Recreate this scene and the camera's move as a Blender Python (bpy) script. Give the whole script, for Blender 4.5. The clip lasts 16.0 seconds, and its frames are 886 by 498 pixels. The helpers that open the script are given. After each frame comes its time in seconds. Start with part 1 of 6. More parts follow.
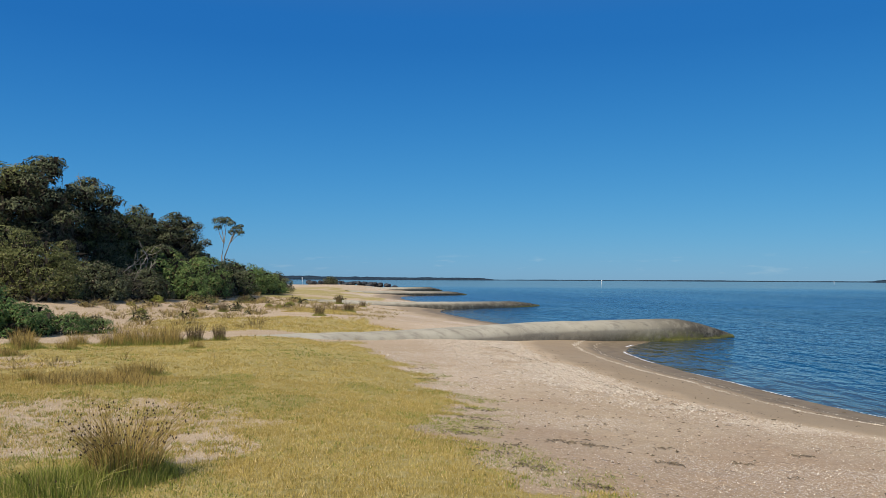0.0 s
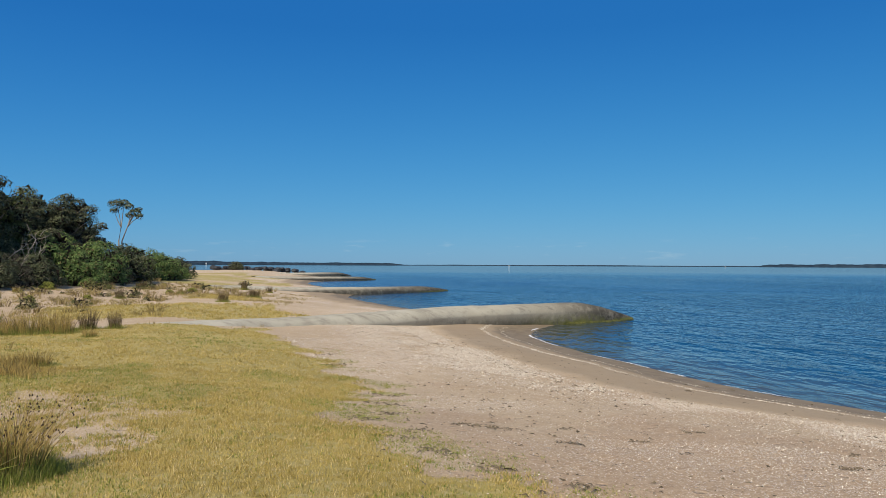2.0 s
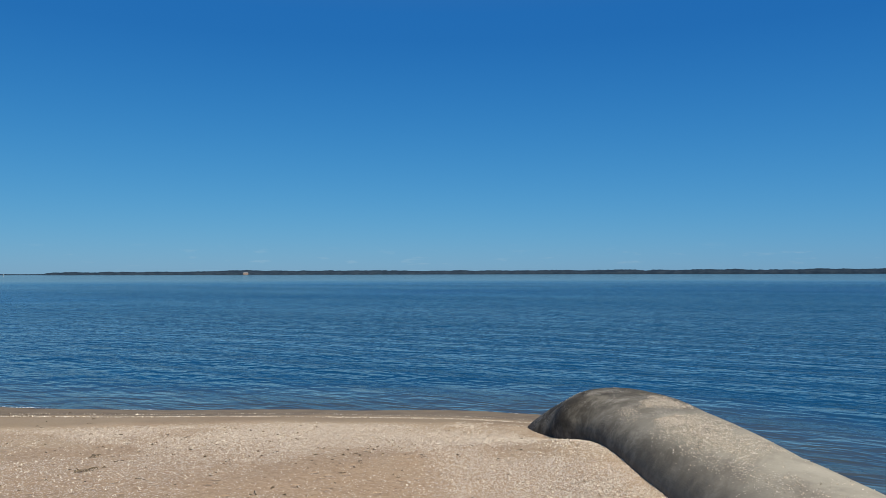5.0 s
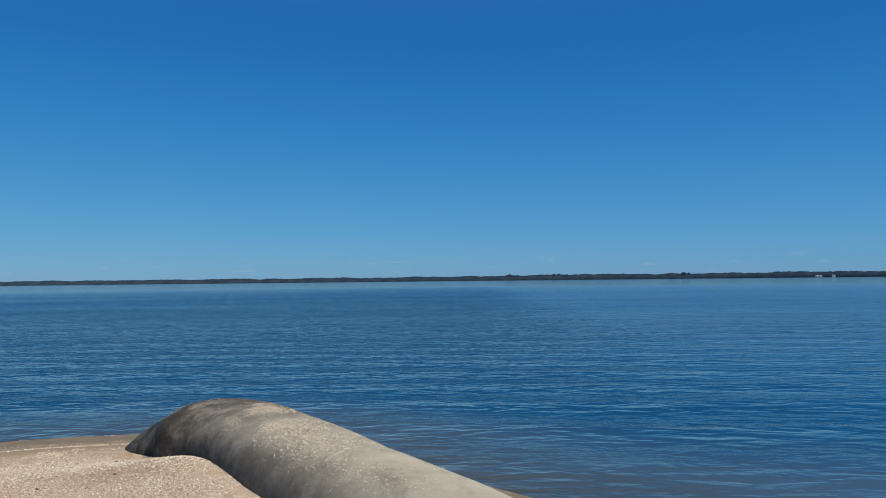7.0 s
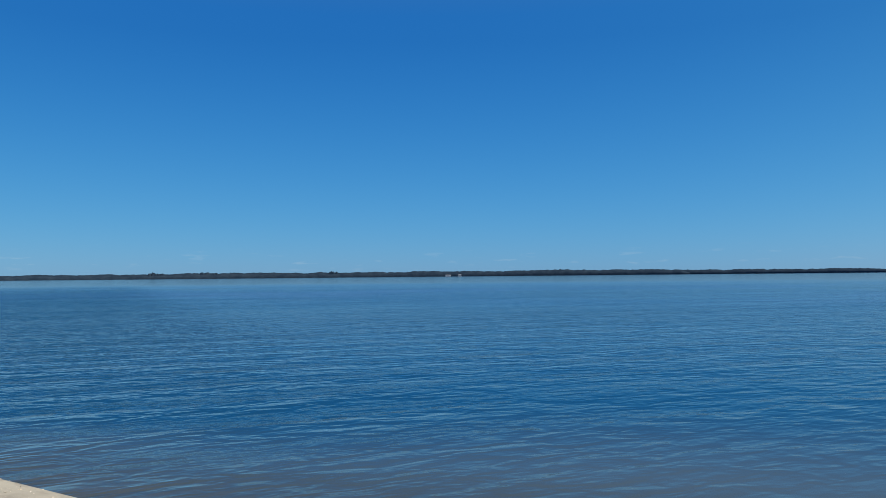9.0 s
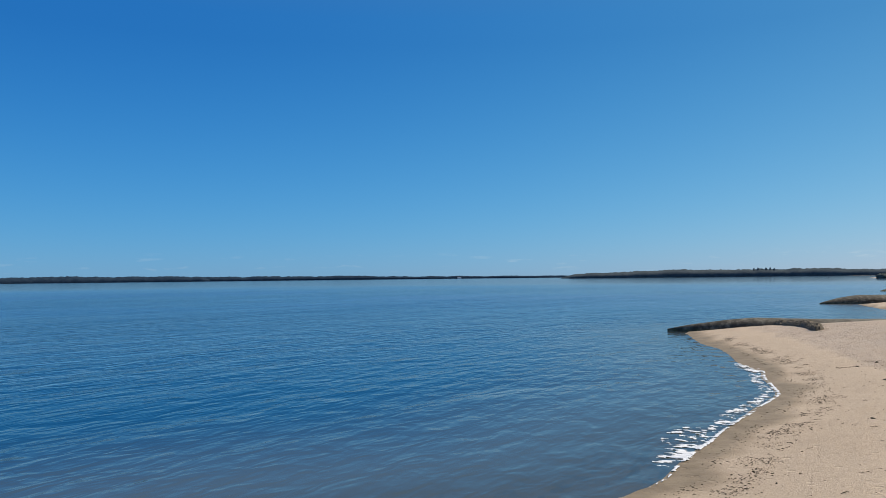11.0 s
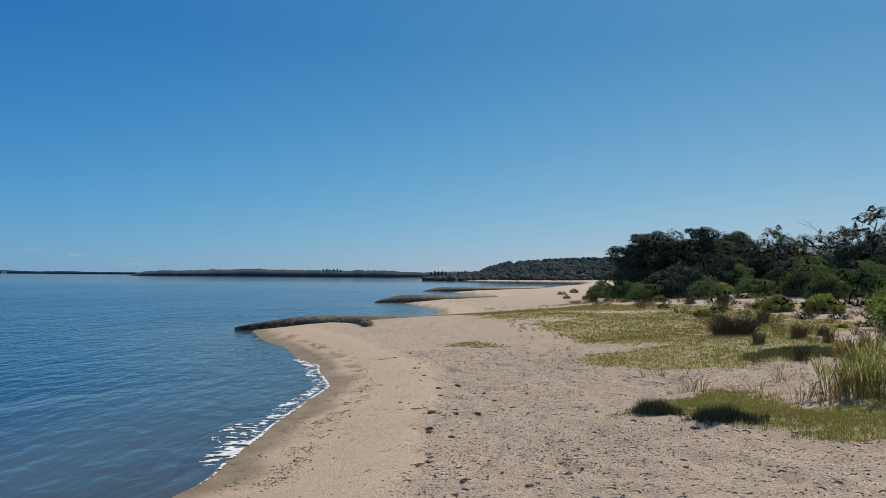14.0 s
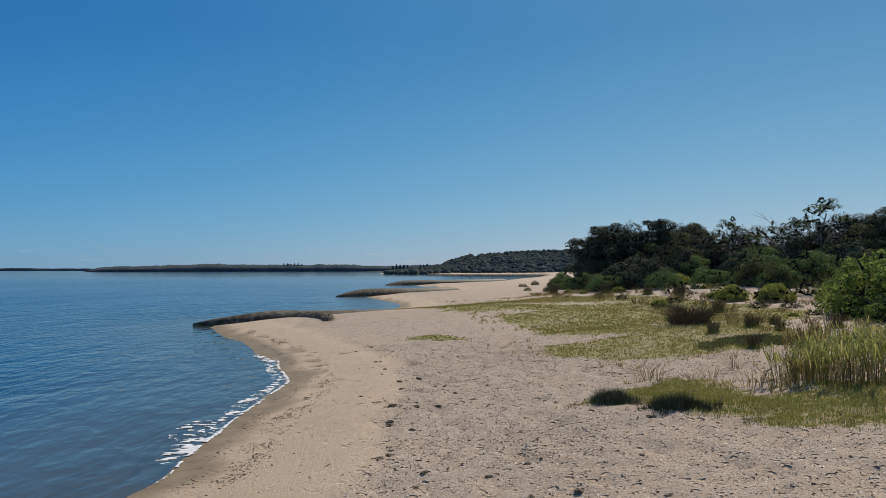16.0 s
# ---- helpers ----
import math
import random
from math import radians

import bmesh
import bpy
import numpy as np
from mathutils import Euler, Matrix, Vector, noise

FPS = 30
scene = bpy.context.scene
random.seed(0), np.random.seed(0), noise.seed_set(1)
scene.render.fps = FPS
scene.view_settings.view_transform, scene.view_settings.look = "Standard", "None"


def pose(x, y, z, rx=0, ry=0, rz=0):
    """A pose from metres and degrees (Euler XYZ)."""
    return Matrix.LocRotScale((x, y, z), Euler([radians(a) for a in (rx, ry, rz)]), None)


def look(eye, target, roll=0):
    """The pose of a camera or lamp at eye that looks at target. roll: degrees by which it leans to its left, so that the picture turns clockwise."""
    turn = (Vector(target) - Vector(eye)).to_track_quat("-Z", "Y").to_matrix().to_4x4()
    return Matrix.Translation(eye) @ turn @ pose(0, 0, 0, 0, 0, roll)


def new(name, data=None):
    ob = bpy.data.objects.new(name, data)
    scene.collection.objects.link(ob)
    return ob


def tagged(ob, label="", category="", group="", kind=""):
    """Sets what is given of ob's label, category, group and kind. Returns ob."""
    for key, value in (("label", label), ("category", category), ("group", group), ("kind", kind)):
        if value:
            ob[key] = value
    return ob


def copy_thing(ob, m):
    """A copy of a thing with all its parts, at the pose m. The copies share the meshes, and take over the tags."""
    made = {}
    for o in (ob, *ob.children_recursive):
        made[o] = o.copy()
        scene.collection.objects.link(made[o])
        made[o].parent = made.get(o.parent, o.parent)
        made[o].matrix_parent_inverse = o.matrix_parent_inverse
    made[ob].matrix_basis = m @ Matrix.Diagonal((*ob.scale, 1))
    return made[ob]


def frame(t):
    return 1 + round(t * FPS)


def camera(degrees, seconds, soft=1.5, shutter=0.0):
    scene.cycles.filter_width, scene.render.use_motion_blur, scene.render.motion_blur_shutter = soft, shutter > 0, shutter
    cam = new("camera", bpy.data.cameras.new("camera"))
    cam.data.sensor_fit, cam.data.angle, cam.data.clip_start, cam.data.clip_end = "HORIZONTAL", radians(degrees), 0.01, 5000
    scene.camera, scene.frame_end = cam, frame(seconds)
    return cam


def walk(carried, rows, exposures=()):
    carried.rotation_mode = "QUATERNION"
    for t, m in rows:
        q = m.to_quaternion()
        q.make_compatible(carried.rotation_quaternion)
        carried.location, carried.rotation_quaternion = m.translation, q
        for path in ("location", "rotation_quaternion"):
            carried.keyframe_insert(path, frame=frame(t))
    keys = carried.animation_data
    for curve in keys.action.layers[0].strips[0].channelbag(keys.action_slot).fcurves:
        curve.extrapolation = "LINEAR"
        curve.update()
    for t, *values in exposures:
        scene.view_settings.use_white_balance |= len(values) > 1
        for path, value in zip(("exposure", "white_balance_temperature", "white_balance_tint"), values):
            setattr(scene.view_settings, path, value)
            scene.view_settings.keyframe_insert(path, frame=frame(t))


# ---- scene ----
cam = camera(61.1, 16.0, soft=0.7)
walk(cam, [
    (0, pose(0.083, 0.381, 2.90, 92.33, -0.31, 0.00)),
    (0.5, pose(0.085, 0.387, 2.90, 91.90, -0.49, 0.18)),
    (1, pose(0.102, 0.382, 2.90, 91.43, -0.43, 0.26)),
    (1.5, pose(0.116, 0.399, 2.90, 91.18, -0.23, -1.63)),
    (2, pose(0.126, 0.431, 2.90, 91.23, -0.25, -6.90)),
    (2.5, pose(0.131, 0.408, 2.90, 91.36, 0.02, -13.94)),
    (3, pose(0.148, 0.369, 2.90, 91.51, 0.23, -23.26)),
    (3.5, pose(0.190, 0.306, 2.90, 91.71, -0.11, -28.98)),
    (4, pose(0.301, 0.234, 2.90, 91.82, -0.12, -37.71)),
    (4.5, pose(0.387, 0.174, 2.90, 91.86, -0.07, -46.40)),
    (5, pose(0.466, 0.123, 2.90, 91.89, 0.11, -57.81)),
    (5.2, pose(0.464, 0.066, 2.90, 91.92, 0.23, -63.02)),
    (7.3, pose(0.410, -0.037, 2.90, 92.36, 0.46, -90.21)),
    (7.5, pose(0.378, -0.068, 2.90, 92.30, 0.36, -93.10)),
    (8, pose(0.378, -0.127, 2.90, 92.15, 0.52, -100.33)),
    (8.2, pose(0.386, -0.147, 2.90, 92.06, 0.42, -102.73)),
    (10.3, pose(0.268, -0.315, 2.90, 92.17, 1.09, -133.36)),
    (10.5, pose(0.270, -0.326, 2.90, 92.15, 0.97, -137.16)),
    (11, pose(0.206, -0.361, 2.90, 92.23, 0.63, -148.25)),
    (11.5, pose(0.133, -0.381, 2.90, 92.36, 0.13, -160.84)),
    (12, pose(0.019, -0.393, 2.90, 92.43, -0.13, -167.78)),
    (12.5, pose(-0.078, -0.387, 2.90, 92.26, -0.32, -173.45)),
    (13, pose(-0.091, -0.399, 2.90, 92.10, -0.31, -177.69)),
    (13.5, pose(-0.094, -0.415, 2.90, 92.04, -0.34, -179.09)),
    (14, pose(-0.100, -0.431, 2.90, 92.09, -0.47, -179.80)),
    (14.5, pose(-0.114, -0.414, 2.90, 92.11, -0.59, -180.46)),
    (15, pose(-0.129, -0.421, 2.90, 92.04, -0.43, -181.12)),
    (15.5, pose(-0.139, -0.423, 2.90, 91.77, -0.17, -181.85)),
    (16, pose(-0.141, -0.422, 2.90, 91.59, 0.05, -182.71)),
], exposures=[(0, 0.10), (3, 0.08), (5, 0.0), (7.3, 0.0), (8, 0.06), (10.3, 0.18), (11, 0.17), (11.5, 0.0), (12, 0.0), (13, -0.02), (15.4, 0.0), (16, -0.10)])

# ---- world and sun ----
SUN_AZ, SUN_EL = 215.0, 44.0          # degrees clockwise from +y, and above the horizon
sun_dir = Vector((math.sin(radians(SUN_AZ)) * math.cos(radians(SUN_EL)),
                  math.cos(radians(SUN_AZ)) * math.cos(radians(SUN_EL)), math.sin(radians(SUN_EL))))
world = bpy.data.worlds.new("sky")
scene.world = world
world.use_nodes = True
wn = world.node_tree
sky = wn.nodes.new("ShaderNodeTexSky")
sky.sky_type, sky.sun_disc = "NISHITA", False
sky.sun_elevation, sky.sun_rotation = radians(SUN_EL), radians(SUN_AZ)
sky.air_density, sky.dust_density, sky.ozone_density = 1.0, 0.25, 4.0
# the sky's colour: a dry, deep blue day with pale haze low down and a whiter sky towards the sun


def sky_math(op, a, b=0.0):
    n = wn.nodes.new("ShaderNodeMath")
    n.operation = op
    for socket, value in zip(n.inputs, (a, b)):
        if isinstance(value, bpy.types.NodeSocket):
            wn.links.new(value, socket)
        else:
            socket.default_value = value
    return n.outputs[0]


bands, whole = wn.nodes.new("ShaderNodeSeparateColor"), wn.nodes.new("ShaderNodeCombineColor")
wn.links.new(sky.outputs[0], bands.inputs[0])
sky_at, sky_xyz, sky_dot = wn.nodes.new("ShaderNodeTexCoord"), wn.nodes.new("ShaderNodeSeparateXYZ"), wn.nodes.new("ShaderNodeVectorMath")
wn.links.new(sky_at.outputs["Generated"], sky_xyz.inputs[0])
sky_dot.operation = "DOT_PRODUCT"
wn.links.new(sky_at.outputs["Generated"], sky_dot.inputs[0])
sky_dot.inputs[1].default_value = sun_dir
high = sky_math("MINIMUM", sky_math("MAXIMUM", sky_xyz.outputs[2], 0.0), 0.3)
sunward = sky_math("POWER", sky_math("MAXIMUM", sky_dot.outputs["Value"], 0.0), 2.0)
haze = sky_math("EXPONENT", sky_math("MULTIPLY", high, -1 / 0.045))
# small fair-weather clouds far off, just over the horizon
cloud_at, cloud_noise = wn.nodes.new("ShaderNodeMapping"), wn.nodes.new("ShaderNodeTexNoise")
cloud_at.inputs["Scale"].default_value = (16, 16, 95)
wn.links.new(sky_at.outputs["Generated"], cloud_at.inputs[0])
wn.links.new(cloud_at.outputs[0], cloud_noise.inputs["Vector"])
cloud_noise.inputs["Scale"].default_value, cloud_noise.inputs["Detail"].default_value = 1.6, 6.0
low_band = sky_math("MULTIPLY", sky_math("SUBTRACT", sky_xyz.outputs[2], 0.020), 1 / 0.012)
low_band = sky_math("EXPONENT", sky_math("MULTIPLY", sky_math("MULTIPLY", low_band, low_band), -1.0))
puff = sky_math("MINIMUM", sky_math("MAXIMUM", sky_math("MULTIPLY", sky_math("SUBTRACT", cloud_noise.outputs["Fac"], 0.60), 7.0), 0.0), 1.0)
puff = sky_math("MULTIPLY", puff, low_band)
overhead = sky_math("MINIMUM", sky_math("MULTIPLY", sky_math("MAXIMUM", sky_math("SUBTRACT", sky_xyz.outputs[2], 0.33), 0.0), 3.5), 1.0)
for band, (base, rise, glow, low, power, white, zenith) in enumerate(((-1.47, -4.287, 1.52, 0.05, 0.7, 0.07, 0.075), (-0.750, -2.069, 0.50, -0.11, 0.4, 0.05, 0.165), (-0.342, -1.151, 0.10, -0.20, 0.15, 0.02, 0.36))):
    e = sky_math("ADD", sky_math("MULTIPLY", high, rise), base)
    e = sky_math("ADD", e, sky_math("MULTIPLY", sunward, glow))
    e = sky_math("EXPONENT", sky_math("ADD", e, sky_math("MULTIPLY", haze, low)))
    e = sky_math("MULTIPLY", e, sky_math("POWER", sky_math("MULTIPLY", bands.outputs[band], 0.1), power))
    e = sky_math("ADD", e, sky_math("MULTIPLY", puff, white))
    e = sky_math("ADD", e, sky_math("MULTIPLY", overhead, sky_math("SUBTRACT", zenith, e)))
    wn.links.new(sky_math("MULTIPLY", e, 10.0), whole.inputs[band])
wn.links.new(whole.outputs[0], wn.nodes["Background"].inputs[0])
wn.nodes["Background"].inputs[1].default_value = 0.10
sun = new("sun", bpy.data.lights.new("sun", "SUN"))
sun.data.energy, sun.data.angle, sun.data.color = 4.7, radians(0.53), (1.0, 0.90, 0.74)
sun.matrix_world = look((0, 0, 60), Vector((0, 0, 60)) - sun_dir)


# ---- materials ----
class Mat:
    """A node material with short calls for the nodes used here."""

    def __init__(self, name, rough=0.8, spec=0.3):
        self.m = bpy.data.materials.new(name)
        self.m.use_nodes = True
        self.t = self.m.node_tree
        self.b = self.t.nodes["Principled BSDF"]
        self.b.inputs["Roughness"].default_value = rough
        self.b.inputs["Specular IOR Level"].default_value = spec

    def put(self, socket, value):
        if isinstance(value, bpy.types.NodeSocket):
            self.t.links.new(value, socket)
        elif isinstance(value, tuple) and len(value) == 3 and socket.type == "RGBA":
            socket.default_value = (*value, 1)
        else:
            socket.default_value = value

    def where(self, scale=(1, 1, 1), turn=0.0, kind="Object"):
        c = self.t.nodes.new("ShaderNodeTexCoord")
        mp = self.t.nodes.new("ShaderNodeMapping")
        mp.inputs["Scale"].default_value = scale
        mp.inputs["Rotation"].default_value = (0, 0, radians(turn))
        self.t.links.new(c.outputs[kind], mp.inputs[0])
        return mp.outputs[0]

    def noise(self, scale, detail=4.0, rough=0.55, at=None, distort=0.0):
        n = self.t.nodes.new("ShaderNodeTexNoise")
        n.inputs["Scale"].default_value = scale
        n.inputs["Detail"].default_value = detail
        n.inputs["Roughness"].default_value = rough
        n.inputs["Distortion"].default_value = distort
        self.t.links.new(at or self.where(), n.inputs["Vector"])
        return n.outputs["Fac"]

    def cells(self, scale, at=None, feature="F1", out="Distance", rnd=1.0):
        n = self.t.nodes.new("ShaderNodeTexVoronoi")
        n.feature = feature
        n.inputs["Scale"].default_value = scale
        n.inputs["Randomness"].default_value = rnd
        self.t.links.new(at or self.where(), n.inputs["Vector"])
        return n.outputs[out]

    def ramp(self, fac, lo, hi, a=0.0, b=1.0):
        n = self.t.nodes.new("ShaderNodeMapRange")
        n.interpolation_type = "SMOOTHSTEP"
        self.put(n.inputs["Value"], fac)
        for key, v in (("From Min", lo), ("From Max", hi), ("To Min", a), ("To Max", b)):
            self.put(n.inputs[key], v)
        return n.outputs["Result"]

    def mix(self, fac, a, b, how="MIX"):
        n = self.t.nodes.new("ShaderNodeMix")
        n.data_type, n.blend_type = "RGBA", how
        self.put(n.inputs[0], fac)
        self.put(n.inputs[6], a)
        self.put(n.inputs[7], b)
        return n.outputs[2]

    def math(self, op, a, b=0.0):
        n = self.t.nodes.new("ShaderNodeMath")
        n.operation = op
        self.put(n.inputs[0], a)
        self.put(n.inputs[1], b)
        return n.outputs[0]

    def attr(self, name):
        n = self.t.nodes.new("ShaderNodeAttribute")
        n.attribute_name = name
        s = self.t.nodes.new("ShaderNodeSeparateColor")
        self.t.links.new(n.outputs["Color"], s.inputs[0])
        return s.outputs[0], s.outputs[1], s.outputs[2], n.outputs["Alpha"]

    def island(self):
        return self.t.nodes.new("ShaderNodeNewGeometry").outputs["Random Per Island"]

    def random(self):
        return self.t.nodes.new("ShaderNodeObjectInfo").outputs["Random"]

    def bump(self, height, strength=0.5, distance=0.02):
        n = self.t.nodes.new("ShaderNodeBump")
        self.put(n.inputs["Height"], height)
        self.put(n.inputs["Strength"], strength)
        self.put(n.inputs["Distance"], distance)
        self.t.links.new(n.outputs[0], self.b.inputs["Normal"])
        return n.outputs[0]

    def colour(self, value):
        self.put(self.b.inputs["Base Color"], value)
        return self


def ground_material():
    k = Mat("sand_and_turf", 0.9, 0.25)
    grass, wet, shell, tread = k.attr("cover")
    south_backlit, coarse_backlit, tan, _ = k.attr("blend")
    big, mid, fine = k.noise(0.35, 5), k.noise(2.2, 5), k.noise(38.0, 4, 0.7)
    dry = k.mix(k.ramp(big, 0.35, 0.68), (0.545, 0.415, 0.255), (0.62, 0.49, 0.32))
    dry = k.mix(k.ramp(mid, 0.4, 0.72, 0.0, 0.45), dry, (0.455, 0.325, 0.175))
    dry = k.mix(k.ramp(fine, 0.35, 0.75, 0.0, 0.5), dry, (0.36, 0.27, 0.16))
    warm = k.ramp(k.math("ADD", k.noise(0.5, 4, 0.6), k.math("MULTIPLY", tan, 0.45)), 0.52, 0.80)
    dry = k.mix(k.math("MULTIPLY", warm, 0.8), dry, k.mix(k.ramp(k.noise(14.0, 5, 0.7), 0.35, 0.65), (0.385, 0.26, 0.145), (0.52, 0.38, 0.235)))
    # southern sand: coarser and greyer, with its backlit look mixed into the colour
    dry = k.mix(k.math("MULTIPLY", south_backlit, 0.6), dry, k.mix(k.ramp(mid, 0.35, 0.7), (0.50, 0.395, 0.275), (0.56, 0.45, 0.32)))
    dry = k.mix(k.math("MULTIPLY", coarse_backlit, 0.55), dry, k.mix(k.ramp(mid, 0.35, 0.7), (0.40, 0.315, 0.225), (0.50, 0.41, 0.31)))
    grit = k.ramp(k.noise(21.0, 5, 0.75), 0.40, 0.62)
    dry = k.mix(k.math("MULTIPLY", k.math("MULTIPLY", tread, 0.35), grit), dry, (0.27, 0.21, 0.15))
    dry = k.mix(k.math("MULTIPLY", k.math("MULTIPLY", tread, 0.6), k.ramp(k.noise(1.1, 5, 0.6), 0.38, 0.64)), dry, (0.41, 0.33, 0.24))
    speck = k.noise(34.0, 3, 0.75)
    dry = k.mix(k.math("MULTIPLY", k.math("ADD", 0.26, k.math("MULTIPLY", tread, 0.25)), k.ramp(speck, 0.55, 0.62)), dry, (0.17, 0.13, 0.09))
    dry = k.mix(k.math("MULTIPLY", k.math("ADD", 0.25, k.math("MULTIPLY", tread, 0.1)), k.ramp(speck, 0.43, 0.37)), dry, (0.78, 0.69, 0.56))
    # scattered shell chips
    at = k.where((1, 1, 1))
    chip = k.cells(52.0, at)
    pick = k.t.nodes.new("ShaderNodeTexVoronoi")
    pick.inputs["Scale"].default_value = 52.0
    k.t.links.new(at, pick.inputs["Vector"])
    tone = k.t.nodes.new("ShaderNodeSeparateColor")
    k.t.links.new(pick.outputs["Color"], tone.inputs[0])
    there = k.math("MULTIPLY", k.ramp(chip, 0.48, 0.36), k.math("LESS_THAN", tone.outputs[0], shell))
    dry = k.mix(there, dry, k.mix(tone.outputs[1], (0.70, 0.59, 0.45), (0.86, 0.80, 0.69)))
    dry = k.mix(1.0, dry, (1.0, 0.98, 1.035), "MULTIPLY")
    wetc = k.mix(k.ramp(mid, 0.3, 0.7), (0.185, 0.138, 0.086), (0.25, 0.192, 0.122))
    c = k.mix(wet, dry, wetc)
    turf = k.mix(k.ramp(k.noise(1.3, 5), 0.35, 0.65), (0.45, 0.345, 0.11), (0.345, 0.272, 0.08))
    turf = k.mix(k.ramp(k.noise(9.0, 4), 0.4, 0.7, 0.0, 0.7), turf, (0.46, 0.385, 0.19))
    turf = k.mix(k.ramp(k.noise(60.0, 3), 0.5, 0.75, 0.0, 0.5), turf, (0.20, 0.18, 0.055))
    # southern turf: greener, with backlit darkness mixed in as colour
    turf = k.mix(south_backlit, turf, k.mix(k.ramp(k.noise(3.0, 5), 0.35, 0.65), (0.21, 0.19, 0.06), (0.33, 0.28, 0.11)))
    ragged = k.math("ADD", grass, k.math("MULTIPLY", k.math("SUBTRACT", k.noise(15.0, 5, 0.7), 0.5), 1.6))
    k.colour(k.mix(k.ramp(ragged, 0.28, 0.60), c, turf))
    k.put(k.b.inputs["Roughness"], k.ramp(wet, 0.5, 1.0, 0.92, 0.7))
    pit = None
    for size, share in ((5.0, 0.3), (10.0, 0.35), (20.0, 0.4)):
        v = k.t.nodes.new("ShaderNodeTexVoronoi")
        v.inputs["Scale"].default_value = size
        k.t.links.new(k.where((1.0, 1.25, 1.0), 12 * size), v.inputs["Vector"])
        tone = k.t.nodes.new("ShaderNodeSeparateColor")
        k.t.links.new(v.outputs["Color"], tone.inputs[0])
        hole = k.math("MULTIPLY", k.ramp(v.outputs["Distance"], 0.18, 0.34, -1.0, 0.0), k.math("LESS_THAN", tone.outputs[0], share))
        hole = k.math("MULTIPLY", hole, 7.0 / size)
        pit = hole if pit is None else k.math("ADD", pit, hole)
    h = k.math("ADD", k.math("MULTIPLY", k.math("MULTIPLY", pit, tread), 1.5), k.math("MULTIPLY", fine, k.math("SUBTRACT", 0.5, k.math("MULTIPLY", wet, 0.42))))
    h = k.math("ADD", h, k.math("MULTIPLY", k.noise(12.0, 4), k.math("ADD", 0.15, k.math("MULTIPLY", tread, 0.25))))
    k.bump(h, 1.0, 0.05)
    return k.m


def sea_material():
    """Clear shallow water over the bed, blue-green where deep, under a rippled reflecting skin."""
    k = Mat("sea_water", 0.05, 0.0)
    deep, open_water, calm, edge = k.attr("depth")
    w1 = k.noise(1.0, 2, 0.5, k.where((2.0, 0.95, 1), 8), 0.4)
    w2 = k.noise(1.0, 2, 0.5, k.where((4.6, 2.2, 1), -14), 0.5)
    crest = k.math("SUBTRACT", 1.0, k.math("ABSOLUTE", k.math("SUBTRACT", k.math("MULTIPLY", k.noise(1.0, 1, 0.5, k.where((1.5, 0.62, 1), 4), 0.7), 4.0), 2.0)))
    w3 = k.noise(1.0, 2, 0.5, k.where((0.46, 0.24, 1), 3), 0.5)
    w4 = k.noise(1.0, 2, 0.5, k.where((0.11, 0.035, 1), -6), 0.3)
    gust = k.ramp(k.noise(1.0, 4, 0.6, k.where((0.035, 0.009, 1), 20)), 0.35, 0.65, 0.7, 1.15)
    h = k.math("ADD", k.math("MULTIPLY", w1, 0.27), k.math("MULTIPLY", w2, 0.050))
    h = k.math("ADD", h, k.math("MULTIPLY", k.math("MAXIMUM", crest, 0.0), 0.020))
    h = k.math("ADD", h, k.math("MULTIPLY", w3, 0.40))
    h = k.math("ADD", h, k.math("MULTIPLY", w4, k.math("MULTIPLY", open_water, 1.7)))
    skin = k.bump(h, k.math("MULTIPLY", gust, calm), 1.0)
    breeze = k.ramp(k.noise(0.011, 4, 0.6, None, 0.6), 0.40, 0.62, 0.35, 1.0)
    rough = k.math("ADD", 0.06, k.math("MULTIPLY", k.math("MULTIPLY", open_water, breeze), 0.16))
    gloss = k.t.nodes.new("ShaderNodeBsdfGlossy")
    gloss.distribution = "MULTI_GGX"
    k.put(gloss.inputs["Roughness"], rough)
    body = k.t.nodes.new("ShaderNodeBsdfDiffuse")
    k.put(body.inputs[0], k.mix(deep, (0.082, 0.112, 0.124), (0.004, 0.056, 0.132)))
    clear = k.t.nodes.new("ShaderNodeBsdfTransparent")
    clear.inputs[0].default_value = (0.78, 0.80, 0.74, 1)
    fres = k.t.nodes.new("ShaderNodeFresnel")
    fres.inputs[0].default_value = 1.333
    for n in (gloss, fres):
        k.t.links.new(skin, n.inputs["Normal"])
    under, both = k.t.nodes.new("ShaderNodeMixShader"), k.t.nodes.new("ShaderNodeMixShader")
    k.put(under.inputs[0], edge)
    k.t.links.new(clear.outputs[0], under.inputs[1])
    k.t.links.new(body.outputs[0], under.inputs[2])
    k.t.links.new(fres.outputs[0], both.inputs[0])
    k.t.links.new(under.outputs[0], both.inputs[1])
    k.t.links.new(gloss.outputs[0], both.inputs[2])
    k.t.links.new(both.outputs[0], k.t.nodes["Material Output"].inputs[0])
    return k.m


